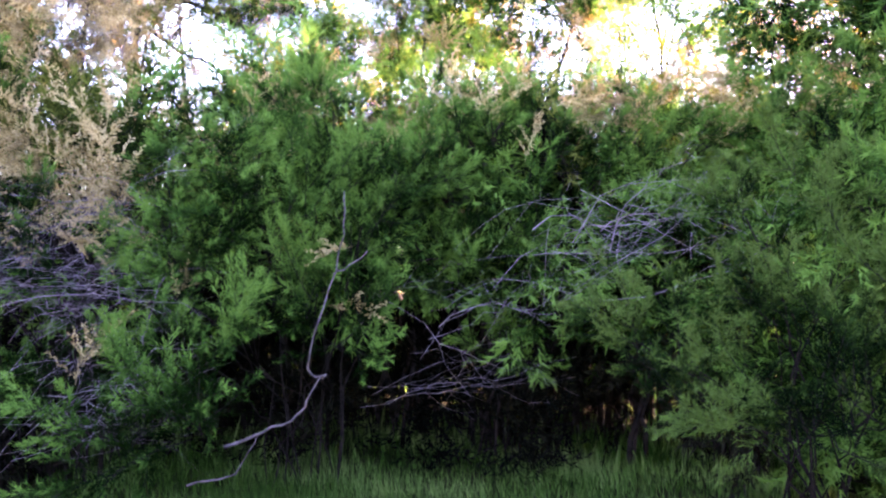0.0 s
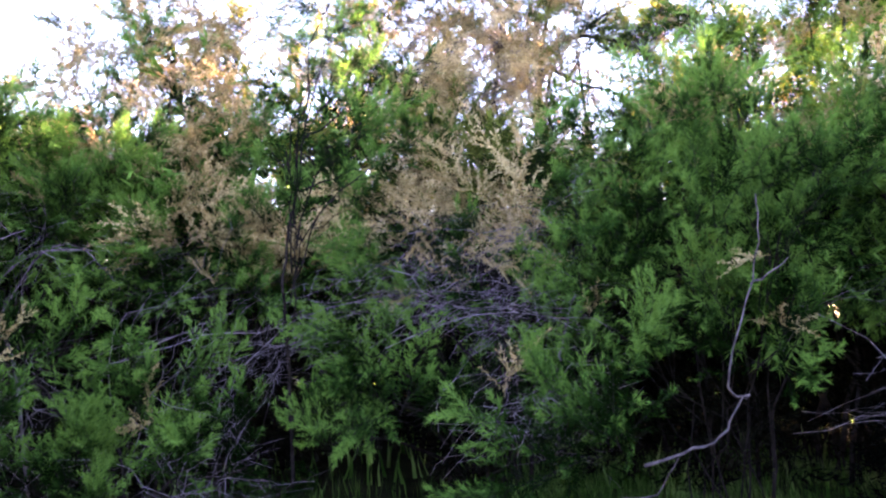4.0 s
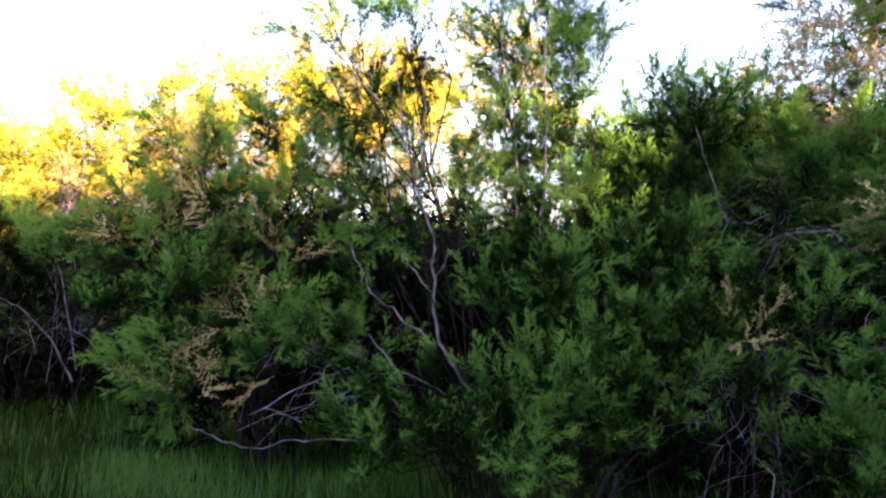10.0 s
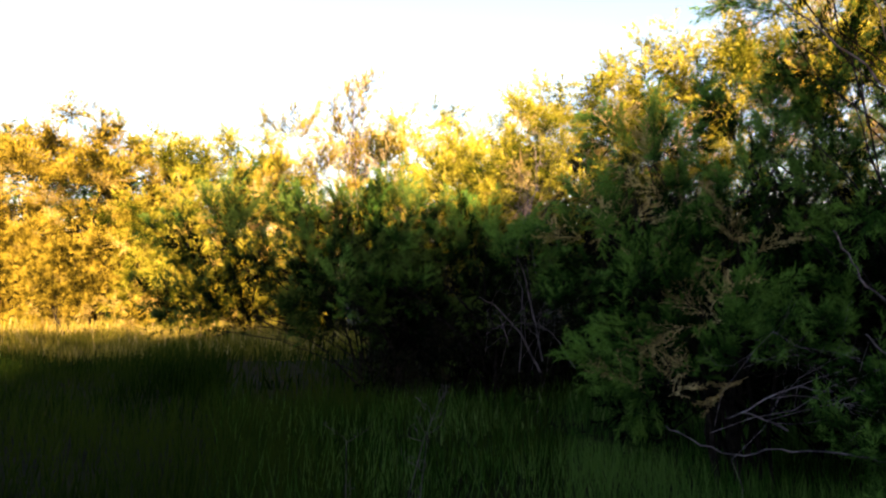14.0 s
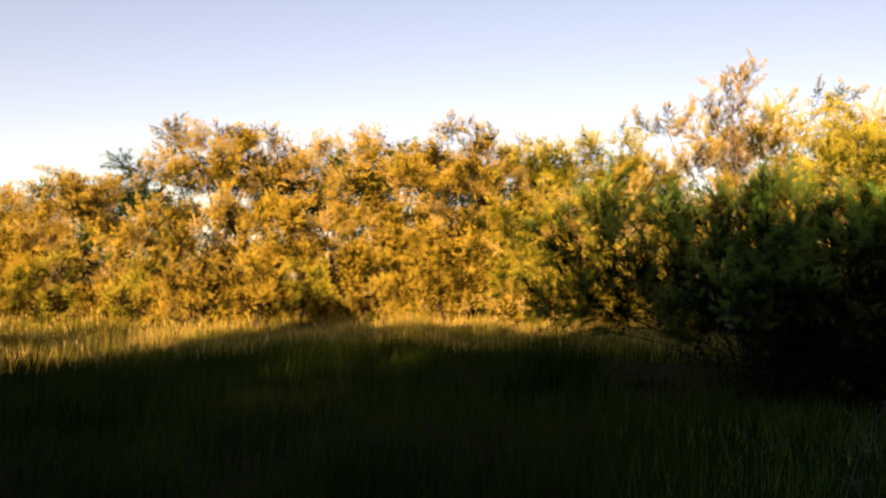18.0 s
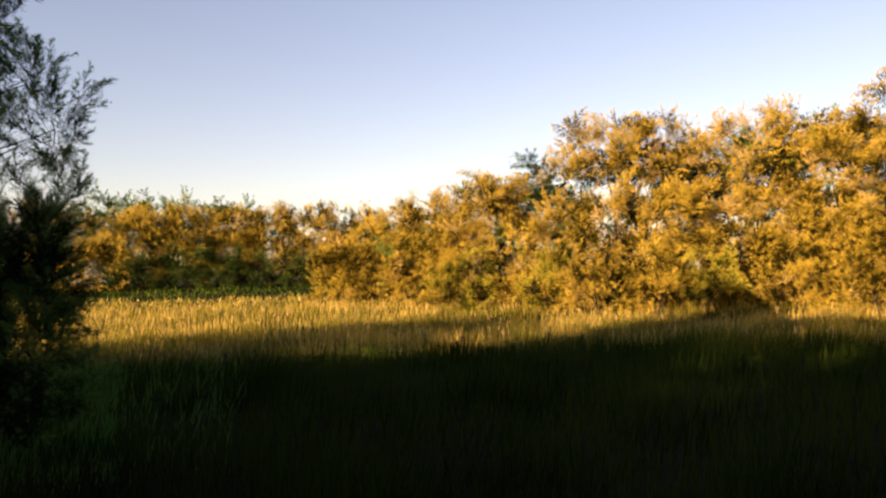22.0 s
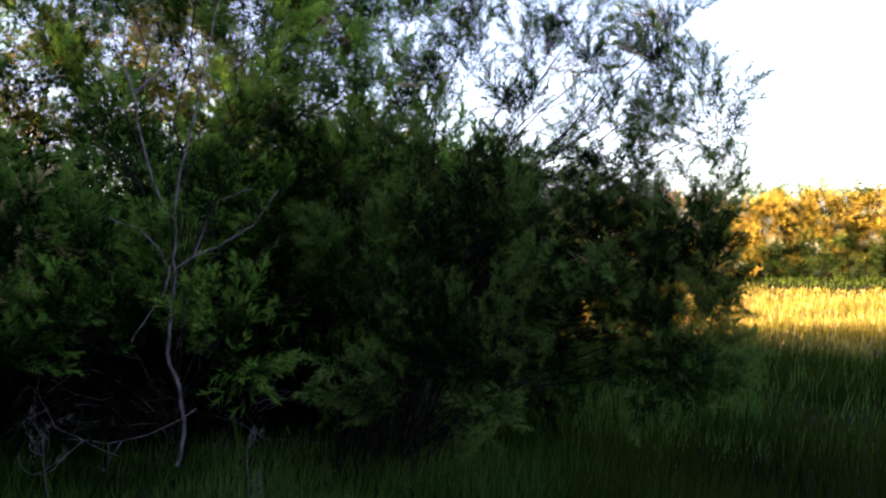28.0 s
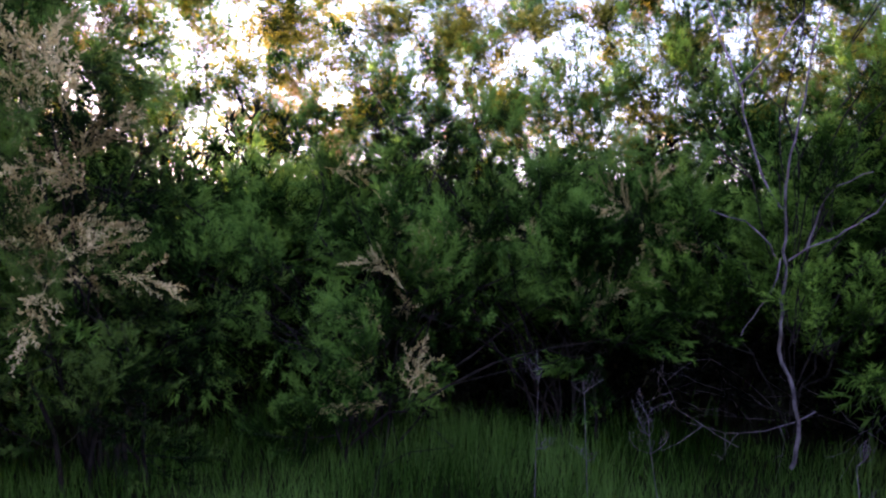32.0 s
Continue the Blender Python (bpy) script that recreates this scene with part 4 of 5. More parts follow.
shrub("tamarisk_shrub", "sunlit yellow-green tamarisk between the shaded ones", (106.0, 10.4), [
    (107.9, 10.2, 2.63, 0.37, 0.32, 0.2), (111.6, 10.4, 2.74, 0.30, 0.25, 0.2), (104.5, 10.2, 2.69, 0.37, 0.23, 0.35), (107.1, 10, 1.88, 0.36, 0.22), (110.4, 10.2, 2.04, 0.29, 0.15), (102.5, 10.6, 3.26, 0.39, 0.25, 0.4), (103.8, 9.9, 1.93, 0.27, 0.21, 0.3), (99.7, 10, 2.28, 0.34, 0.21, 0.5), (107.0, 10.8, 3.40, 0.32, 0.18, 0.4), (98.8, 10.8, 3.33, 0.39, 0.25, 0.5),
], 164, LEAF_SUNLIT, size=0.8, density=1.1, grade="cluster", lift=0.9, trunk=0.04, dead=1, dead_at=[(105.8, 9.3, 2.25, 0.27, 0.54, 16)], dead_way=(0.1, 0.1, 0.9))
shrub("tamarisk_shrub", "low fresh green tamarisk over the dark foot of the thicket", (108.0, 9.4), [
    (118.6, 8.9, 1.87, 0.42, 0.14), (113.8, 8.8, 1.88, 0.44, 0.14), (109.4, 8.9, 1.84, 0.33, 0.15), (119.2, 8.7, 1.29, 0.34, 0.14), (115.1, 8.6, 1.35, 0.29, 0.14), (105.9, 8.8, 1.66, 0.20, 0.14), (103.0, 8.4, 1.12, 0.16, 0.14),
], 167, LEAF, size=0.8, density=1.1, lift=0.8, trunk=0.012)
# lit upper part of the shaded shrub, set apart to take the sun-gold leaf
shrub("tamarisk_shrub", "upright sunlit tamarisk with brown airy tops", (118.0, 10.2), [
    (119.5, 9.9, 3.34, 0.35, 0.22, 0.35), (118.4, 9.9, 3.78, 0.16, 0.14, 0.5), (122.8, 9.9, 3.33, 0.19, 0.14, 0.2), (121.1, 9.8, 2.75, 0.42, 0.21, 0.3), (116.6, 9.9, 2.91, 0.35, 0.22, 0.35), (124.4, 9.9, 2.55, 0.34, 0.14, 0.3), (118.7, 9.8, 2.32, 0.42, 0.14, 0.2),
], 166, LEAF_SUN_GOLD, size=0.7, density=1.1, lift=1.2, trunk=0.014, dead=1, dead_at=[(119.1, 9.6, 2.94, 0.42, 0.70, 24)], dead_way=(0.1, 0.1, 0.9))
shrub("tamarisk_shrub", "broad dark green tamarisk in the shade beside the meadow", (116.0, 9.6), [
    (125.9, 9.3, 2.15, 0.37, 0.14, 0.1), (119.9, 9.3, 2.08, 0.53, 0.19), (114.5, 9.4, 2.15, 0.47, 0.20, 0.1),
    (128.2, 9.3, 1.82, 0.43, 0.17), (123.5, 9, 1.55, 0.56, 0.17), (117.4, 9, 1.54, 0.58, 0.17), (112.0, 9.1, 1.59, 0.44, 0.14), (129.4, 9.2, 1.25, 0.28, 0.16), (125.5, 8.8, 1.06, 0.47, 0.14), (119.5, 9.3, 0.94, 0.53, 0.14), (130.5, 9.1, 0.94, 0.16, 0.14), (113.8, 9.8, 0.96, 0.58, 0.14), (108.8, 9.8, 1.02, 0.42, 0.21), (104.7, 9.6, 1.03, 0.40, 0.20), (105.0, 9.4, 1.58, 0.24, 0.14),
], 165, LEAF_SHADE_DARK, size=0.95, density=1.15, lift=0.8, trunk=0.014, dead=1, dead_at=[(105.9, 8.6, 0.90, 0.37, 0.37, 14)], dead_way=(0.1, 0.2, 0.8), stems=[
    [(104.9, 8.7, 0.46), (106.3, 8.7, 0.89), (107.9, 8.7, 1.17), (109.3, 8.7, 1.30)], [(104.7, 8.8, 0.57), (105.8, 8.9, 1.45), (106.4, 8.9, 1.83), (105.5, 8.9, 2.35), (106.1, 8.9, 2.74)], [(105.5, 8.9, 2.22), (104.9, 8.9, 2.60), (105.0, 8.9, 2.99)],
])

# ---- the sunlit hedge across the meadow ----
def dome(yaw, d, half, top, seed, low=0.5):
    """Lobes of a rounded shrub that faces the meadow: a skin of clumps over its front, sides and top."""
    rng = np.random.default_rng(seed)
    lobes = []
    for tier, share in ((0.10, 1.0), (0.30, 1.08), (0.52, 1.02), (0.72, 0.82), (0.88, 0.50)):
        reach = half * share
        n = max(2, int(round(reach * 1.75)))
        for i in range(n):
            a = -1.35 + 2.7 * (i + 0.5) / n + rng.normal() * 0.10
            z = max(low, top * tier + rng.normal() * 0.22)
            lobes.append((yaw + reach * 0.80 * math.sin(a) * 57.3 / d, d - reach * 0.62 * math.cos(a) * (1.1 - 0.5 * tier) + rng.normal() * 0.45, z, 0.62 + 0.16 * rng.random(), 0.46 + 0.14 * rng.random()))
    return lobes


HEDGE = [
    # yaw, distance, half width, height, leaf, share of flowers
    (176.2, 34.0, 1.3, 2.5, LEAF_SUN_GOLD, 0.25), (173.0, 32.5, 1.7, 3.3, LEAF_SUN_GOLD, 0.3), (169.0, 30.5, 1.7, 4.3, LEAF_SUN_GOLD, 0.3), (164.5, 29.5, 1.8, 5.4, LEAF_SUN_GOLD, 0.35),
    (155.2, 27.0, 3.2, 6.5, LEAF_SUN_GOLD, 0.35), (146.8, 27.5, 2.0, 6.5, LEAF_SUN_GOLD, 0.35), (141.8, 26.5, 1.9, 6.2, LEAF_SUN_GOLD, 0.35), (136.8, 25.5, 2.0, 5.8, LEAF_SUN_GOLD, 0.35), (131.5, 25.0, 2.0, 5.6, LEAF_SUNLIT, 0.4), (126.0, 24.5, 2.0, 5.6, LEAF_SUNLIT, 0.4),
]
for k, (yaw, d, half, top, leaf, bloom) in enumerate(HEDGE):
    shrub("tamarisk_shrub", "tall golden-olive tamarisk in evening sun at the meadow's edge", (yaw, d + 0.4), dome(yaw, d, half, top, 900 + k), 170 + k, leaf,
          density=1.25, size=1.32, flower=bloom, grade="cluster", leafy=0.6, group="sunlit tamarisk hedge across the meadow", lift=0.9, trunk=0.06, bloom_material=FLOWER_SUN_GOLD,
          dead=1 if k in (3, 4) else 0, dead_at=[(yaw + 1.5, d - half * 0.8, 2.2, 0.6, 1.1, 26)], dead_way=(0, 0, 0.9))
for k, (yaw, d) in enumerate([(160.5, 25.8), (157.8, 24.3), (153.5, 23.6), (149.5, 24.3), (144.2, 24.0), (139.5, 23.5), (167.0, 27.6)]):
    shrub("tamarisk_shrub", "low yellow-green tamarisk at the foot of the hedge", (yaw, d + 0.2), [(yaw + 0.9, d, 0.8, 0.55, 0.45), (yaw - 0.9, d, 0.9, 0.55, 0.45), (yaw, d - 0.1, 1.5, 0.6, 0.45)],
          760 + k, LEAF_SUNLIT if k % 3 == 0 else LEAF_SUN_GOLD, density=1.0, size=0.9, flower=0.15, grade="cluster", group="sunlit tamarisk hedge across the meadow", lift=0.9, trunk=0.03, bloom_material=FLOWER_SUN_GOLD)
# backing row in the shade-dark leaf, so that gaps in the hedge look shaded
for k, (yaw, d, up) in enumerate([(127, 27.0, 4.6), (132, 27.5, 4.6), (137, 28.0, 4.8), (142, 29.0, 5.3), (147, 29.8, 5.4), (152, 29.5, 5.3), (157, 29.5, 5.1), (163, 31.5, 4.3), (169, 33.0, 3.2)]):
    shrub("tamarisk_shrub", "dark tamarisk added behind the hedge to darken its gaps", (yaw, d + 0.4), [
        (yaw - 1.8, d, up - 0.8, 1.5, 0.8), (yaw + 1.8, d, up - 1.0, 1.5, 0.8), (yaw, d, up * 0.45, 2.0, 1.0), (yaw, d, 0.9, 2.2, 0.8),
    ], 280 + k, LEAF_SHADE_DARK, density=0.9, size=2.4, grade="cluster", group="sunlit tamarisk hedge across the meadow", trunk=0.06)

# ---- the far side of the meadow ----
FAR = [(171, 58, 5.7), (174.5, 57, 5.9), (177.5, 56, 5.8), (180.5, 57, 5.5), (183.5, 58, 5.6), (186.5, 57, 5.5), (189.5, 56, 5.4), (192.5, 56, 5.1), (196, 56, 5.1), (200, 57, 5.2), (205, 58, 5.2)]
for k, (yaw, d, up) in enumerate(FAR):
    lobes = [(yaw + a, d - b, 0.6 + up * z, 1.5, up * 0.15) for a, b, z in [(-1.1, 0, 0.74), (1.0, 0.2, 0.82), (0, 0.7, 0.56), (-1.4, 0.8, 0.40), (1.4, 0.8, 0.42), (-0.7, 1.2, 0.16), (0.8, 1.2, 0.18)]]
    shrub("tamarisk_shrub", "far golden tamarisk with a shaded foot beyond the meadow", (yaw, d + 1), lobes, 190 + k, LEAF_SUN_GOLD,
          density=1.2, size=2.0, flower=0.2, grade="cluster", group="far tamarisks beyond the meadow", lift=0.8, trunk=0.10, bloom_material=FLOWER_SUN_GOLD)
for k, (yaw, d, z) in enumerate([(190.6, 53.5, 1.4), (187.2, 53.5, 1.9), (183.7, 53.5, 1.7), (179.2, 53.5, 1.3), (176.3, 53.5, 1.6), (173.3, 53.5, 1.4)]):
    shrub("dark_green_bush", "low dark green bush before the far tamarisks", (yaw, d), [(yaw - 0.8, d, 0.5 + z, 1.1, 0.6), (yaw + 0.8, d, 0.5 + z, 1.1, 0.6), (yaw, d - 0.5, 1.1, 1.6, 0.4)], 205 + k, LEAF_DARK, density=1.3, size=1.6, grade="cluster", trunk=0.07)
for k, (yaw, d, z) in enumerate([(188.5, 84, 7.3), (184.5, 88, 7.2), (192, 80, 6.7)]):
    shrub("round_tree", "round-topped dark green tree on the skyline", (yaw, d), [(yaw - 1, d, z - 0.8, 3.2, 1.6), (yaw + 1, d, z, 3.0, 1.5), (yaw, d, z - 3.5, 3.4, 2.4)], 210 + k, LEAF_SHADE_DARK, density=1.0, size=3.4, grade="cluster", trunk=0.2, category="tree")

# ---- the large shrub where the thicket closes again ----
shrub("tamarisk_shrub", "large spreading tamarisk with airy tips over the grass", (221, 5.8), [
    (218.5, 6.3, 3.48, 0.28, 0.14, 0.1), (213.0, 6.3, 3.44, 0.23, 0.14, 0.1), (208.0, 6.2, 3.27, 0.22, 0.14, 0.15), (203.5, 6.1, 3.05, 0.16, 0.14, 0.2), (199.9, 6.1, 3.08, 0.16, 0.14, 0.25), (196.8, 6.1, 2.84, 0.16, 0.14, 0.1), (198.7, 6, 2.49, 0.16, 0.14, 0.1), (203.4, 6.1, 2.57, 0.16, 0.14, 0.1), (195.2, 6.1, 2.54, 0.16, 0.14),
    (209.2, 6.1, 2.75, 0.21, 0.14, 0.1), (215.1, 6.2, 2.91, 0.27, 0.14), (198.7, 6.2, 3.36, 0.16, 0.14, 0.2), (204.7, 6.3, 3.47, 0.16, 0.14, 0.2), (201.0, 6, 2.20, 0.16, 0.14, 0.1),
], 220, LEAF_SHADE_DARK, density=1.5, size=0.66, flower=0.10, lean=(0.42, 0.1, 0.05), lift=0.7, dead=1, dead_at=[(202.6, 6.1, 2.74, 0.53, 0.39, 16)], dead_way=(0.6, 0.1, 0.5), trunk=0.014)
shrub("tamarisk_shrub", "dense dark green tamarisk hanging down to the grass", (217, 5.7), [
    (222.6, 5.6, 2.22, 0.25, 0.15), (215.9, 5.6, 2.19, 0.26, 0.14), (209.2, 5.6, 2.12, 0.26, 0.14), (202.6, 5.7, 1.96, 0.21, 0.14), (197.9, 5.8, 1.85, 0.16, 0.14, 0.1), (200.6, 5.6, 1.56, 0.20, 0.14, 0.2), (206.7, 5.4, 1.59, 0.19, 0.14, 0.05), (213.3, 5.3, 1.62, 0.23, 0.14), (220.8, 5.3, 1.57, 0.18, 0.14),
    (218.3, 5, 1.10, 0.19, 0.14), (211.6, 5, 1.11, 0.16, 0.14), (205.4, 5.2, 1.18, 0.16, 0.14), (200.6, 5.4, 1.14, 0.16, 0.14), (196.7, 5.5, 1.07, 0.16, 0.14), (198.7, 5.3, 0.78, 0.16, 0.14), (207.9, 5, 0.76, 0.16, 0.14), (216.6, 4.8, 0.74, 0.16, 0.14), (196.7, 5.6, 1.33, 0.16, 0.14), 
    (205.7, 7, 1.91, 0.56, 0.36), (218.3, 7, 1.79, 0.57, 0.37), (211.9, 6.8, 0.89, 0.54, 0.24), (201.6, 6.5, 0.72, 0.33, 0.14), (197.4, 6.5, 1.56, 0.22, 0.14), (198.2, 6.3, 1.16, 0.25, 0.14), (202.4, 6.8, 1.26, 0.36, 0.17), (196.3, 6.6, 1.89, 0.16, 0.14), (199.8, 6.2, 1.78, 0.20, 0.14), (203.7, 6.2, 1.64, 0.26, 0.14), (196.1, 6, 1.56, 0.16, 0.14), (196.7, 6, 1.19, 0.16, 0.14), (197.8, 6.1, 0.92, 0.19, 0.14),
], 221, LEAF_SHADE_DARK, density=1.4, trunk=0.012, droop=0.4, lean=(0.3, 0, -0.05))
shrub("tamarisk_shrub", "green tamarisk with a forked pale stem", (233.6, 5.03), [
    (228.6, 5.4, 2.98, 0.24, 0.14), (224.0, 5.5, 3.19, 0.20, 0.14), (232.8, 5.5, 3.26, 0.16, 0.14), (226.9, 5.3, 2.52, 0.19, 0.14), (239.1, 5.4, 2.30, 0.16, 0.14), (230.2, 5.5, 2.15, 0.16, 0.14), (224.4, 5.5, 2.11, 0.16, 0.14), (231.4, 5, 1.73, 0.16, 0.14), (226.0, 5.3, 1.66, 0.16, 0.14),
    (238.6, 5.4, 1.54, 0.16, 0.14), (239.4, 5.2, 1.05, 0.16, 0.14), (230.9, 5, 0.98, 0.16, 0.14), (221.2, 5.5, 2.70, 0.16, 0.14), (241.3, 5.6, 2.94, 0.16, 0.14), (237.5, 5.6, 3.24, 0.16, 0.14), (223.1, 5.2, 1.32, 0.16, 0.14), (234.4, 5.4, 1.19, 0.16, 0.14),
], 222, LEAF_FRESH, density=1.0, lift=0.8, rise=0.5, stems=[
    [(233.4, 4.9, 0.33), (233.0, 4.9, 0.61), (233.9, 4.9, 0.93), (234.1, 4.9, 1.22), (233.8, 4.9, 1.47), (233.9, 4.9, 1.79), (233.6, 4.9, 2.05), (232.9, 4.9, 2.34), (232.2, 4.9, 2.70), (231.4, 4.9, 3.03), (230.6, 4.9, 3.35)],
    [(233.9, 4.9, 1.79), (235.2, 4.9, 1.97), (236.2, 4.9, 2.26), (236.8, 4.9, 2.52), (238.2, 4.9, 2.88), (239.5, 4.9, 3.24)], [(236.7, 4.9, 2.52), (234.4, 4.9, 2.74), (232.7, 4.9, 2.92)],
    [(233.7, 4.9, 1.51), (230.9, 4.85, 1.65), (228.6, 4.85, 1.78), (226.9, 4.8, 1.98)], [(234.1, 4.9, 1.51), (234.9, 4.85, 1.29), (236.5, 4.8, 1.08)], [(234.3, 4.9, 1.52), (235.8, 4.85, 1.70), (238.5, 4.8, 1.80)], [(232.6, 4.9, 1.56), (231.4, 4.9, 1.87), (228.8, 4.9, 1.99)],
], trunk=0.014, dead=1, dead_at=[(239.0, 5.8, 0.48, 0.55, 0.17, 6), (228.5, 5.7, 0.43, 0.46, 0.17, 6)], dead_way=(0.3, 0.6, 0.15))

# ---- the last stretch of thicket, against the light ----
shrub("tamarisk_shrub", "green tamarisk thicket with pale flower sprays above tall grass", (249.5, 5.9), [
    (246.6, 5.9, 2.26, 0.16, 0.14), (251.4, 6, 2.34, 0.16, 0.14), (256.3, 6.1, 2.41, 0.16, 0.14), (260.5, 6.1, 2.26, 0.16, 0.14), (263.2, 6.2, 2.69, 0.16, 0.14), (246.9, 5.6, 1.50, 0.16, 0.14), (252.0, 5.7, 1.61, 0.16, 0.14, 0.1), (257.5, 5.6, 1.57, 0.16, 0.14, 0.55), (260.9, 5.5, 1.38, 0.16, 0.14, 0.58),
    (243.7, 5.5, 1.82, 0.16, 0.14, 0.6), (248.0, 5.4, 1.19, 0.16, 0.14, 0.6), (253.8, 5.5, 1.23, 0.16, 0.14), (246.8, 5.4, 0.88, 0.16, 0.14), (259.4, 5.4, 1.03, 0.16, 0.14), (262.6, 5.8, 1.68, 0.16, 0.14), (242.8, 5.6, 1.42, 0.16, 0.14),
], 230, LEAF, density=0.9, lift=0.5, trunk=0.014)
shrub("tamarisk_shrub", "green tamarisk with pale hanging flower sprays", (264.3, 5.6), [
    (261.1, 5.5, 1.57, 0.16, 0.14, 0.55), (259.7, 5.4, 1.21, 0.16, 0.14, 0.6), (261.6, 5.1, 0.89, 0.16, 0.14, 0.6), (261.1, 5, 0.54, 0.16, 0.14, 0.6), (264.4, 4.9, 0.41, 0.16, 0.14), (255.2, 5.7, 1.45, 0.16, 0.14), (253.3, 5.9, 1.83, 0.16, 0.14, 0.1), (247.3, 5.6, 1.25, 0.16, 0.14, 0.55), (243.8, 5.7, 1.74, 0.16, 0.14, 0.6),
    (258.4, 6, 2.19, 0.16, 0.14), (265.2, 6, 1.92, 0.16, 0.14), (269.9, 5.6, 1.40, 0.16, 0.14), (269.7, 5.3, 0.99, 0.16, 0.14), (275.5, 5.5, 1.33, 0.16, 0.14), (276.8, 5.7, 1.81, 0.16, 0.14), (267.7, 6, 2.27, 0.16, 0.14, 0.1), (245.5, 5.3, 0.90, 0.16, 0.14),
], 231, LEAF, density=0.95, lift=0.4, droop=0.45, trunk=0.014)
shrub("tamarisk_shrub", "green tamarisk with long tan flower sprays", (282.0, 5.2), [
    (285.0, 4.9, 2.29, 0.16, 0.14, 0.9), (283.9, 4.9, 2.00, 0.16, 0.14, 0.9), (284.6, 4.9, 1.63, 0.16, 0.14, 0.85), (284.2, 4.8, 1.47, 0.16, 0.14, 0.9), (281.4, 5.3, 1.97, 0.16, 0.14), (285.0, 5.4, 2.69, 0.16, 0.14), (279.7, 5.5, 2.41, 0.16, 0.14, 0.2), (281.8, 4.9, 1.09, 0.20, 0.14), (285.1, 4.7, 0.90, 0.16, 0.14), (278.8, 4.8, 0.72, 0.16, 0.14),
    (282.6, 4.6, 0.53, 0.20, 0.14), (276.6, 5, 1.00, 0.16, 0.14), (286.8, 5.1, 1.22, 0.16, 0.14), (288.0, 5.2, 2.7, 0.5, 0.5, 0.4), (288.0, 5.0, 1.2, 0.5, 0.6),
], 232, LEAF_SHADE_DARK, lift=0.3, droop=0.5)
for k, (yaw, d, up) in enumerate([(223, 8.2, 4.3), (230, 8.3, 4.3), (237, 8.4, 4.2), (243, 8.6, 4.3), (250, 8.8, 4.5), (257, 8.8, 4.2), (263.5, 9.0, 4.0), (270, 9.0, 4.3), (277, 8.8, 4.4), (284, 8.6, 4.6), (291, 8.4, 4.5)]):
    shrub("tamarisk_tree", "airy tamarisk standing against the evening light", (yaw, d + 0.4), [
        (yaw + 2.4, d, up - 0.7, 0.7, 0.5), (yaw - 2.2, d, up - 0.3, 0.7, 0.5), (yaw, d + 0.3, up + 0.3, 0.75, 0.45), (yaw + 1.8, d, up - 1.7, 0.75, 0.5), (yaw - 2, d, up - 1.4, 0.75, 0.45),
    ], 240 + k, LEAF_SUNLIT if k % 2 else LEAF, density=1.1, size=0.78, grade="cluster", flower=0.15, airy=0.0, category="tree", group="tall tamarisks behind the thicket", lift=0.7, trunk=0.03)

# ---- unseen thicket added on the sun's side to shade the clearing ----
for k, (yaw, d, up) in enumerate([(296, 6.2, 4.0), (304, 6.6, 4.1), (312, 6.8, 4.4), (320, 6.8, 4.5), (327, 6.6, 4.5)]):
    shrub("tamarisk_shrub", "dense tamarisk added out of view, sunward, to shade the clearing", (yaw, d + 0.3), [
        (yaw + 4, d, up - 0.7, 0.9, 0.7), (yaw - 4, d, up - 0.7, 0.9, 0.7), (yaw, d, up - 1.7, 1.0, 0.8), (yaw + 4, d, 1.6, 1.0, 0.8), (yaw - 4, d, 1.6, 1.0, 0.8), (yaw, d - 0.3, 0.7, 1.0, 0.7),
    ], 260 + k, LEAF, density=1.6, size=1.35, grade="cluster", group="sunward tamarisks", trunk=0.045)
# second unseen row, added to stop sun leaking onto the meadow
for k, (yaw, d, up) in enumerate([(298, 8.8, 3.9), (306, 8.9, 4.0), (314, 9.0, 4.4), (322, 9.0, 4.5)]):
    shrub("tamarisk_shrub", "dense tamarisk added out of view, sunward, to shade the clearing", (yaw, d + 0.3), [(yaw + 2.5, d, up - 0.8, 1.2, 0.7), (yaw - 2.5, d, up - 0.9, 1.2, 0.7), (yaw, d, 1.7, 1.5, 1.0)],
          266 + k, LEAF, density=1.3, size=1.7, grade="cluster", group="sunward tamarisks", trunk=0.045)


# ---- deeper rows of the thicket, seen only as dark leaves behind the nearer shrubs ----
BACK = [(y, 8.4 + 0.5 * math.sin(y), 2.8 if y < 56 else 1.2) for y in range(-30, 90, 9)] + [(y, 12.6 + 0.8 * math.sin(y), 2.6 if y < 70 else 1.6) for y in range(-30, 104, 12)]
BACK += [(y, 8.0 + 0.4 * math.sin(y), 2.0 if y < 235 else 1.4) for y in range(211, 300, 9)] + [(y, 12.8 + 0.8 * math.sin(y), 2.8 if y < 236 else 1.1) for y in range(214, 330, 12)]
# low leaves of these rows are coloured near-black for the hollows' shade
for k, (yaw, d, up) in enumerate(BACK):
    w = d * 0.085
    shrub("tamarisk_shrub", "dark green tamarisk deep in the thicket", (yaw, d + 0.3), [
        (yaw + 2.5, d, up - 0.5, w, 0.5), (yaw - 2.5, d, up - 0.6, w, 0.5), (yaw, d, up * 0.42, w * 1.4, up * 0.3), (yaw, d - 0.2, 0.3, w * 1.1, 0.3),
    ], 300 + k, LEAF if k % 3 else LEAF_DULL, density=0.7, size=1.9 if d < 10 else 2.6, grade="cluster", shade_leaf=SHADE_LEAF, group="deep rows of the thicket", trunk=0.045)

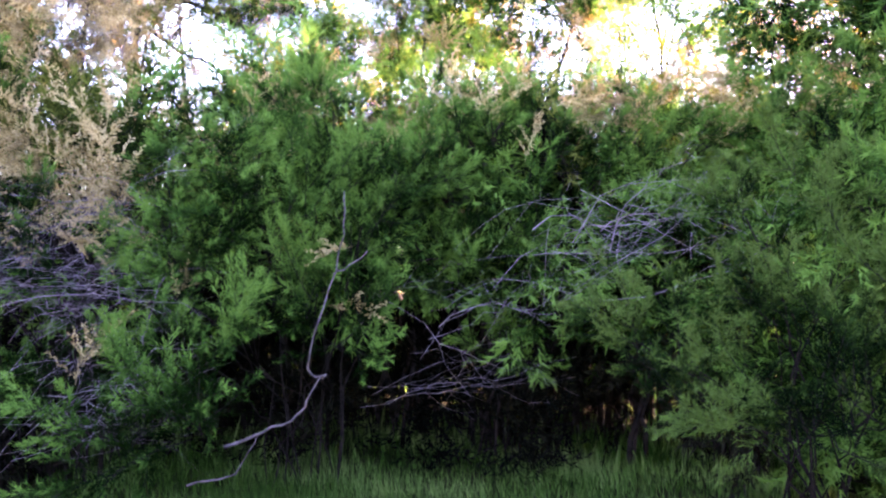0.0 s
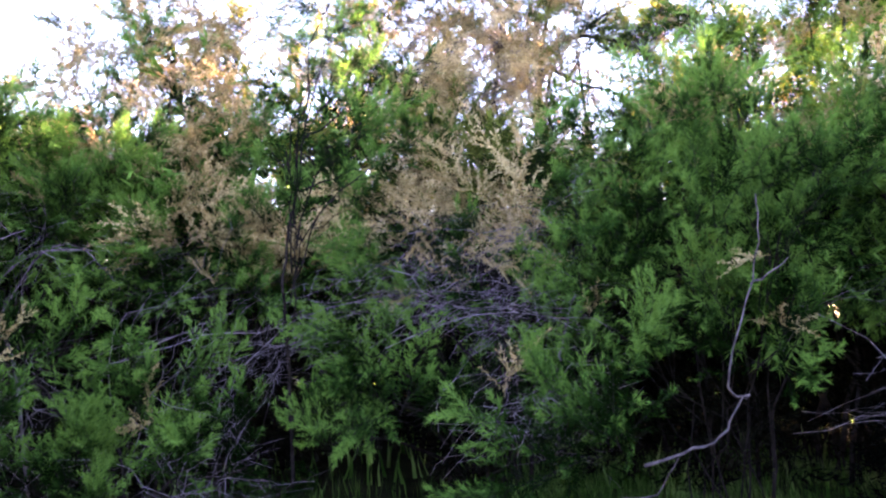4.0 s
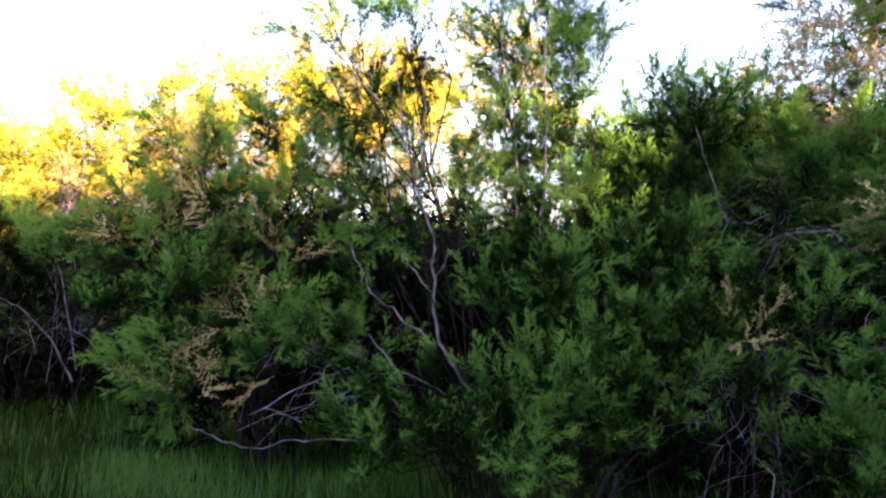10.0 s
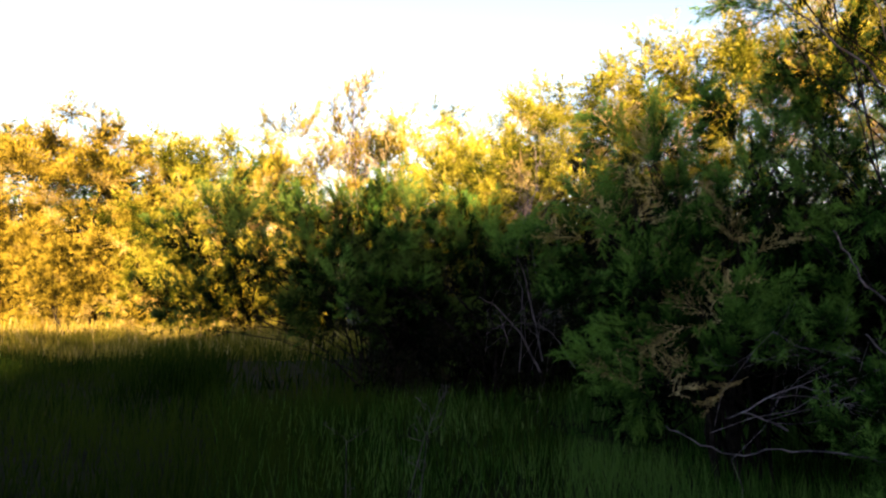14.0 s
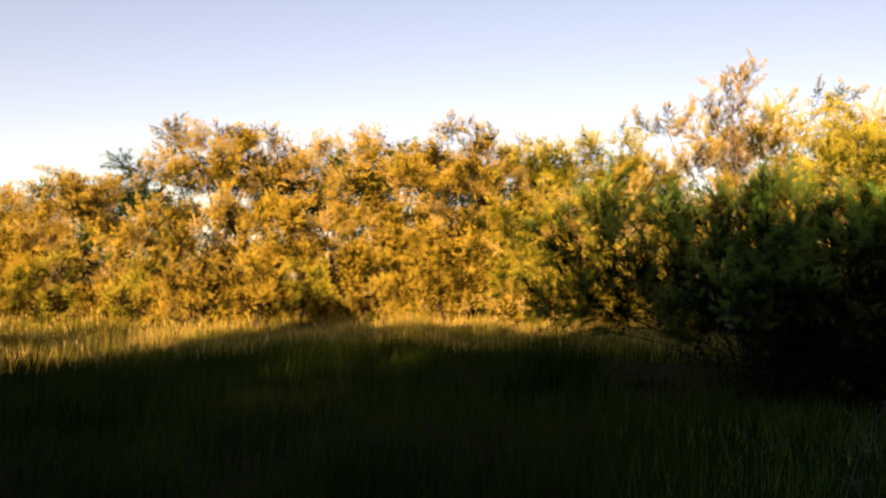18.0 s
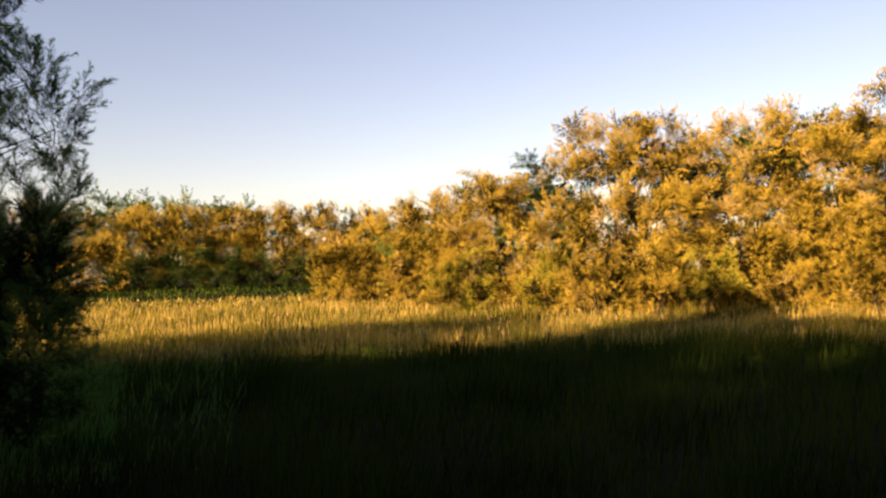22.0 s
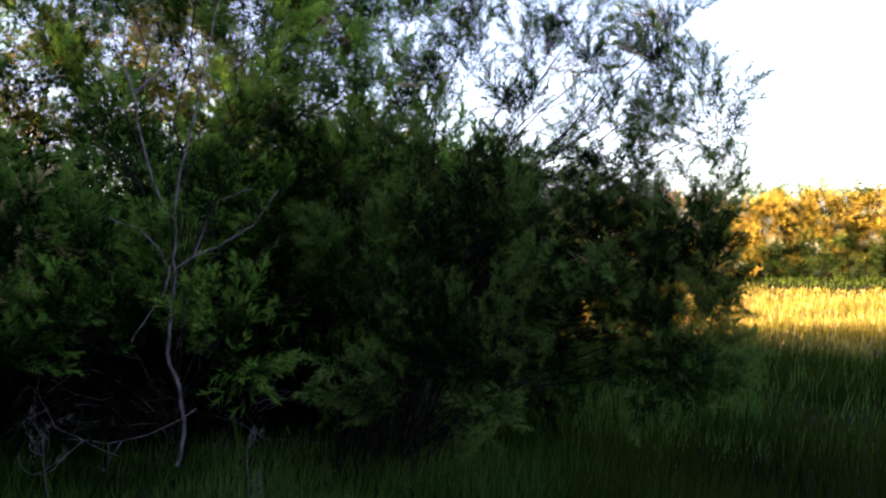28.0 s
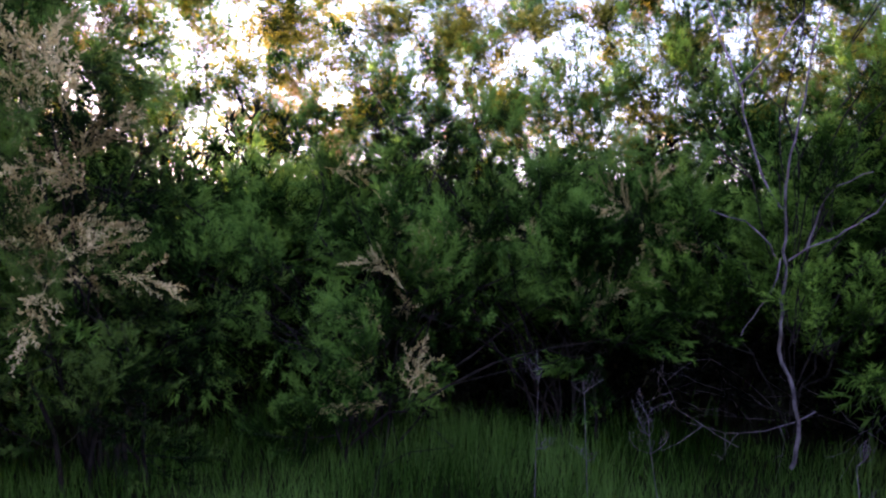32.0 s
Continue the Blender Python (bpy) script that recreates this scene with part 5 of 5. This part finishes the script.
# near-black filler rows that keep sunlit ground from showing through the hollows
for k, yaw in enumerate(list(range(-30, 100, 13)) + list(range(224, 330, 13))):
    shrub("tamarisk_shrub", "low near-black tamarisk added for shade far back in the thicket", (yaw, 15.5), [(yaw + 3, 15.2, 0.75, 1.5, 0.55), (yaw - 3, 15.4, 0.7, 1.5, 0.55)],
          480 + k, LEAF_DULL, density=1.0, size=2.6, grade="cluster", shade_leaf=SHADE_LEAF, group="deep rows of the thicket", trunk=0.04)

# a nearer filler row, also coloured near-black to stand for shade
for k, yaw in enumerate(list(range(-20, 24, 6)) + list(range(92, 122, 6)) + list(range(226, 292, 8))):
    shrub("tamarisk_shrub", "low near-black tamarisk added for shade far back in the thicket", (yaw, 10.8), [(yaw + 1.5, 10.6, 0.55, 0.8, 0.45), (yaw - 1.5, 10.7, 0.6, 0.8, 0.45)],
          520 + k, LEAF_DULL, density=1.0, size=1.7, grade="cluster", shade_leaf=SHADE_LEAF, group="deep rows of the thicket", trunk=0.04)

# ---- hidden row added mid-thicket, whose crowns roof the hollows to darken them ----
SHADE_ROOF = [(y, 7.2 + 0.2 * math.sin(y), 2.0) for y in (-22, -14, -6, 2, 10, 46, 54, 62)] + [(y, 7.0, 1.6 if y < 240 else 1.35) for y in (222, 230, 238, 246, 254, 262, 270, 278)]
for k, (yaw, d, up) in enumerate(SHADE_ROOF):
    shrub("tamarisk_shrub", "green tamarisk added behind the near shrubs to shade the hollows", (yaw, d + 0.7), [
        (yaw + 2.2, d, up, 0.75, 0.35), (yaw - 2.2, d + 0.2, up - 0.1, 0.75, 0.35), (yaw, d + 0.6, up + 0.2, 0.75, 0.35),
    ], 420 + k, LEAF, density=0.9, size=1.2, grade="cluster", group="middle rows of the thicket", trunk=0.03)


def far_woods():
    """A low wood that closes the view behind the thicket."""
    rng = np.random.default_rng(77)
    pile = Pile()
    n = 9000
    yaw = 206 + rng.random(n) * 300
    d = 62 + rng.random(n) * 24
    top = 5.2 + 1.2 * np.sin(np.radians(yaw * 7)) + 0.8 * np.sin(np.radians(yaw * 19))
    z = 0.6 + top * rng.random(n) ** 0.7
    a = np.radians(yaw)
    p = np.stack([MID[0] - d * np.sin(a), MID[1] + d * np.cos(a), z], 1)
    way = unit(rng.normal(size=(n, 3)) + np.array((0, 0, 0.8)))
    plumes(pile, p, way, 1.6 + rng.random(n), rng, 3, 3, 0.9, 0.30, 0.2)
    tagged(new("far_woods", pile.mesh("far_woods", LEAF_DULL)), "low far wood of olive tamarisks round the meadow", "wood", kind="stuff")


far_woods()


# ---- dry weeds and a fallen twig in the grass ----
def dry_weed(path, seed, label, forks=6):
    """A pale dry stalk with thin forked tips."""
    rng = np.random.default_rng(seed)
    pts = [polar(*q) for q in path]
    pts[0][2] = float(ground_z(pts[0][0], pts[0][1])) - 0.02
    root = new("dry_weed")
    root.location = pts[0]
    tagged(root, label, "weed", "dry weeds in the grass")
    stalk = Pile()
    fine = [a + (b - a) * s for a, b in zip(pts, pts[1:]) for s in (0.0, 0.5)] + [pts[-1]]
    stalk.tube(fine, 0.0028, 0.0012, 5)
    part("stalk", stalk, PALE_BARK, root, "", True)
    for k in range(forks):
        twig = Pile()
        a = fine[-1 - k % min(3, len(fine) - 1)]
        b = a + unit(np.array((rng.normal() * 0.8, rng.normal() * 0.8, 1.0))) * (0.07 + 0.12 * rng.random())
        twig.tube(bend(a, b, 5, rng.normal(size=3) * 0.02, rng), 0.0014, 0.0008, 4)
        for j in range(5):
            c = a + (b - a) * (0.4 + 0.12 * j)
            twig.tube(bend(c, c + unit(rng.normal(size=3) + np.array((0, 0, 0.8))) * 0.03, 3, (0, 0, 0.004), rng), 0.0010, 0.0006, 3)
        part("twig", twig, PALE_BARK, root, "", True)
    return root


dry_weed([(240.7, 3.7, 0.0), (240.9, 3.7, 0.43), (241.4, 3.7, 0.65), (241.6, 3.7, 0.81)], 401, "pale dry forked weed stalk in the grass", 9)
dry_weed([(228.6, 3.7, 0.0), (228.4, 3.7, 0.4), (228.8, 3.7, 0.7)], 402, "pale dry forked weed stalk in the grass", 7)
dry_weed([(113.8, 3.88, 0.0), (113.4, 3.88, 0.5), (112.3, 3.88, 0.76), (111.1, 3.89, 0.95)], 403, "tall leaning pale dry weed stalk in the grass", 5)
dry_weed([(112.4, 3.7, 0.0), (112.6, 3.7, 0.5), (111.9, 3.75, 0.82)], 404, "tall leaning pale dry weed stalk in the grass", 5)
dry_weed([(118.0, 4.2, 0.0), (117.8, 4.2, 0.7)], 405, "thin dry weed stalk in the grass", 3)
dry_weed([(246.5, 4.5, 0.0), (246.8, 4.5, 0.75)], 406, "dry seeding weed in tall grass", 8)
dry_weed([(250.5, 4.6, 0.0), (250.2, 4.6, 0.8)], 407, "dry seeding weed in tall grass", 8)


def fallen_twig(path, seed):
    rng = np.random.default_rng(seed)
    pts = [polar(*q) for q in path]
    root = new("fallen_twig")
    root.location = pts[0]
    tagged(root, "bare grey twig caught in the grass", "twig")
    main = Pile()
    main.tube([a + (b - a) * s for a, b in zip(pts, pts[1:]) for s in (0.0, 0.5)] + [pts[-1]], 0.0032, 0.0014, 5)
    part("stem", main, BARK, root, "", True)
    for k in range(3):
        a = pts[1 + k % (len(pts) - 1)]
        side = Pile()
        side.tube(bend(a, a + unit(rng.normal(size=3) + np.array((0, 0, 0.2))) * 0.22, 5, (0, 0, 0.02), rng), 0.0025, 0.001, 4)
        part("side_twig", side, BARK, root, "", True)


fallen_twig([(262.0, 4.0, 0.25), (261.4, 4.04, 0.42), (259.1, 4.05, 0.50), (255.9, 4.06, 0.53)], 411)
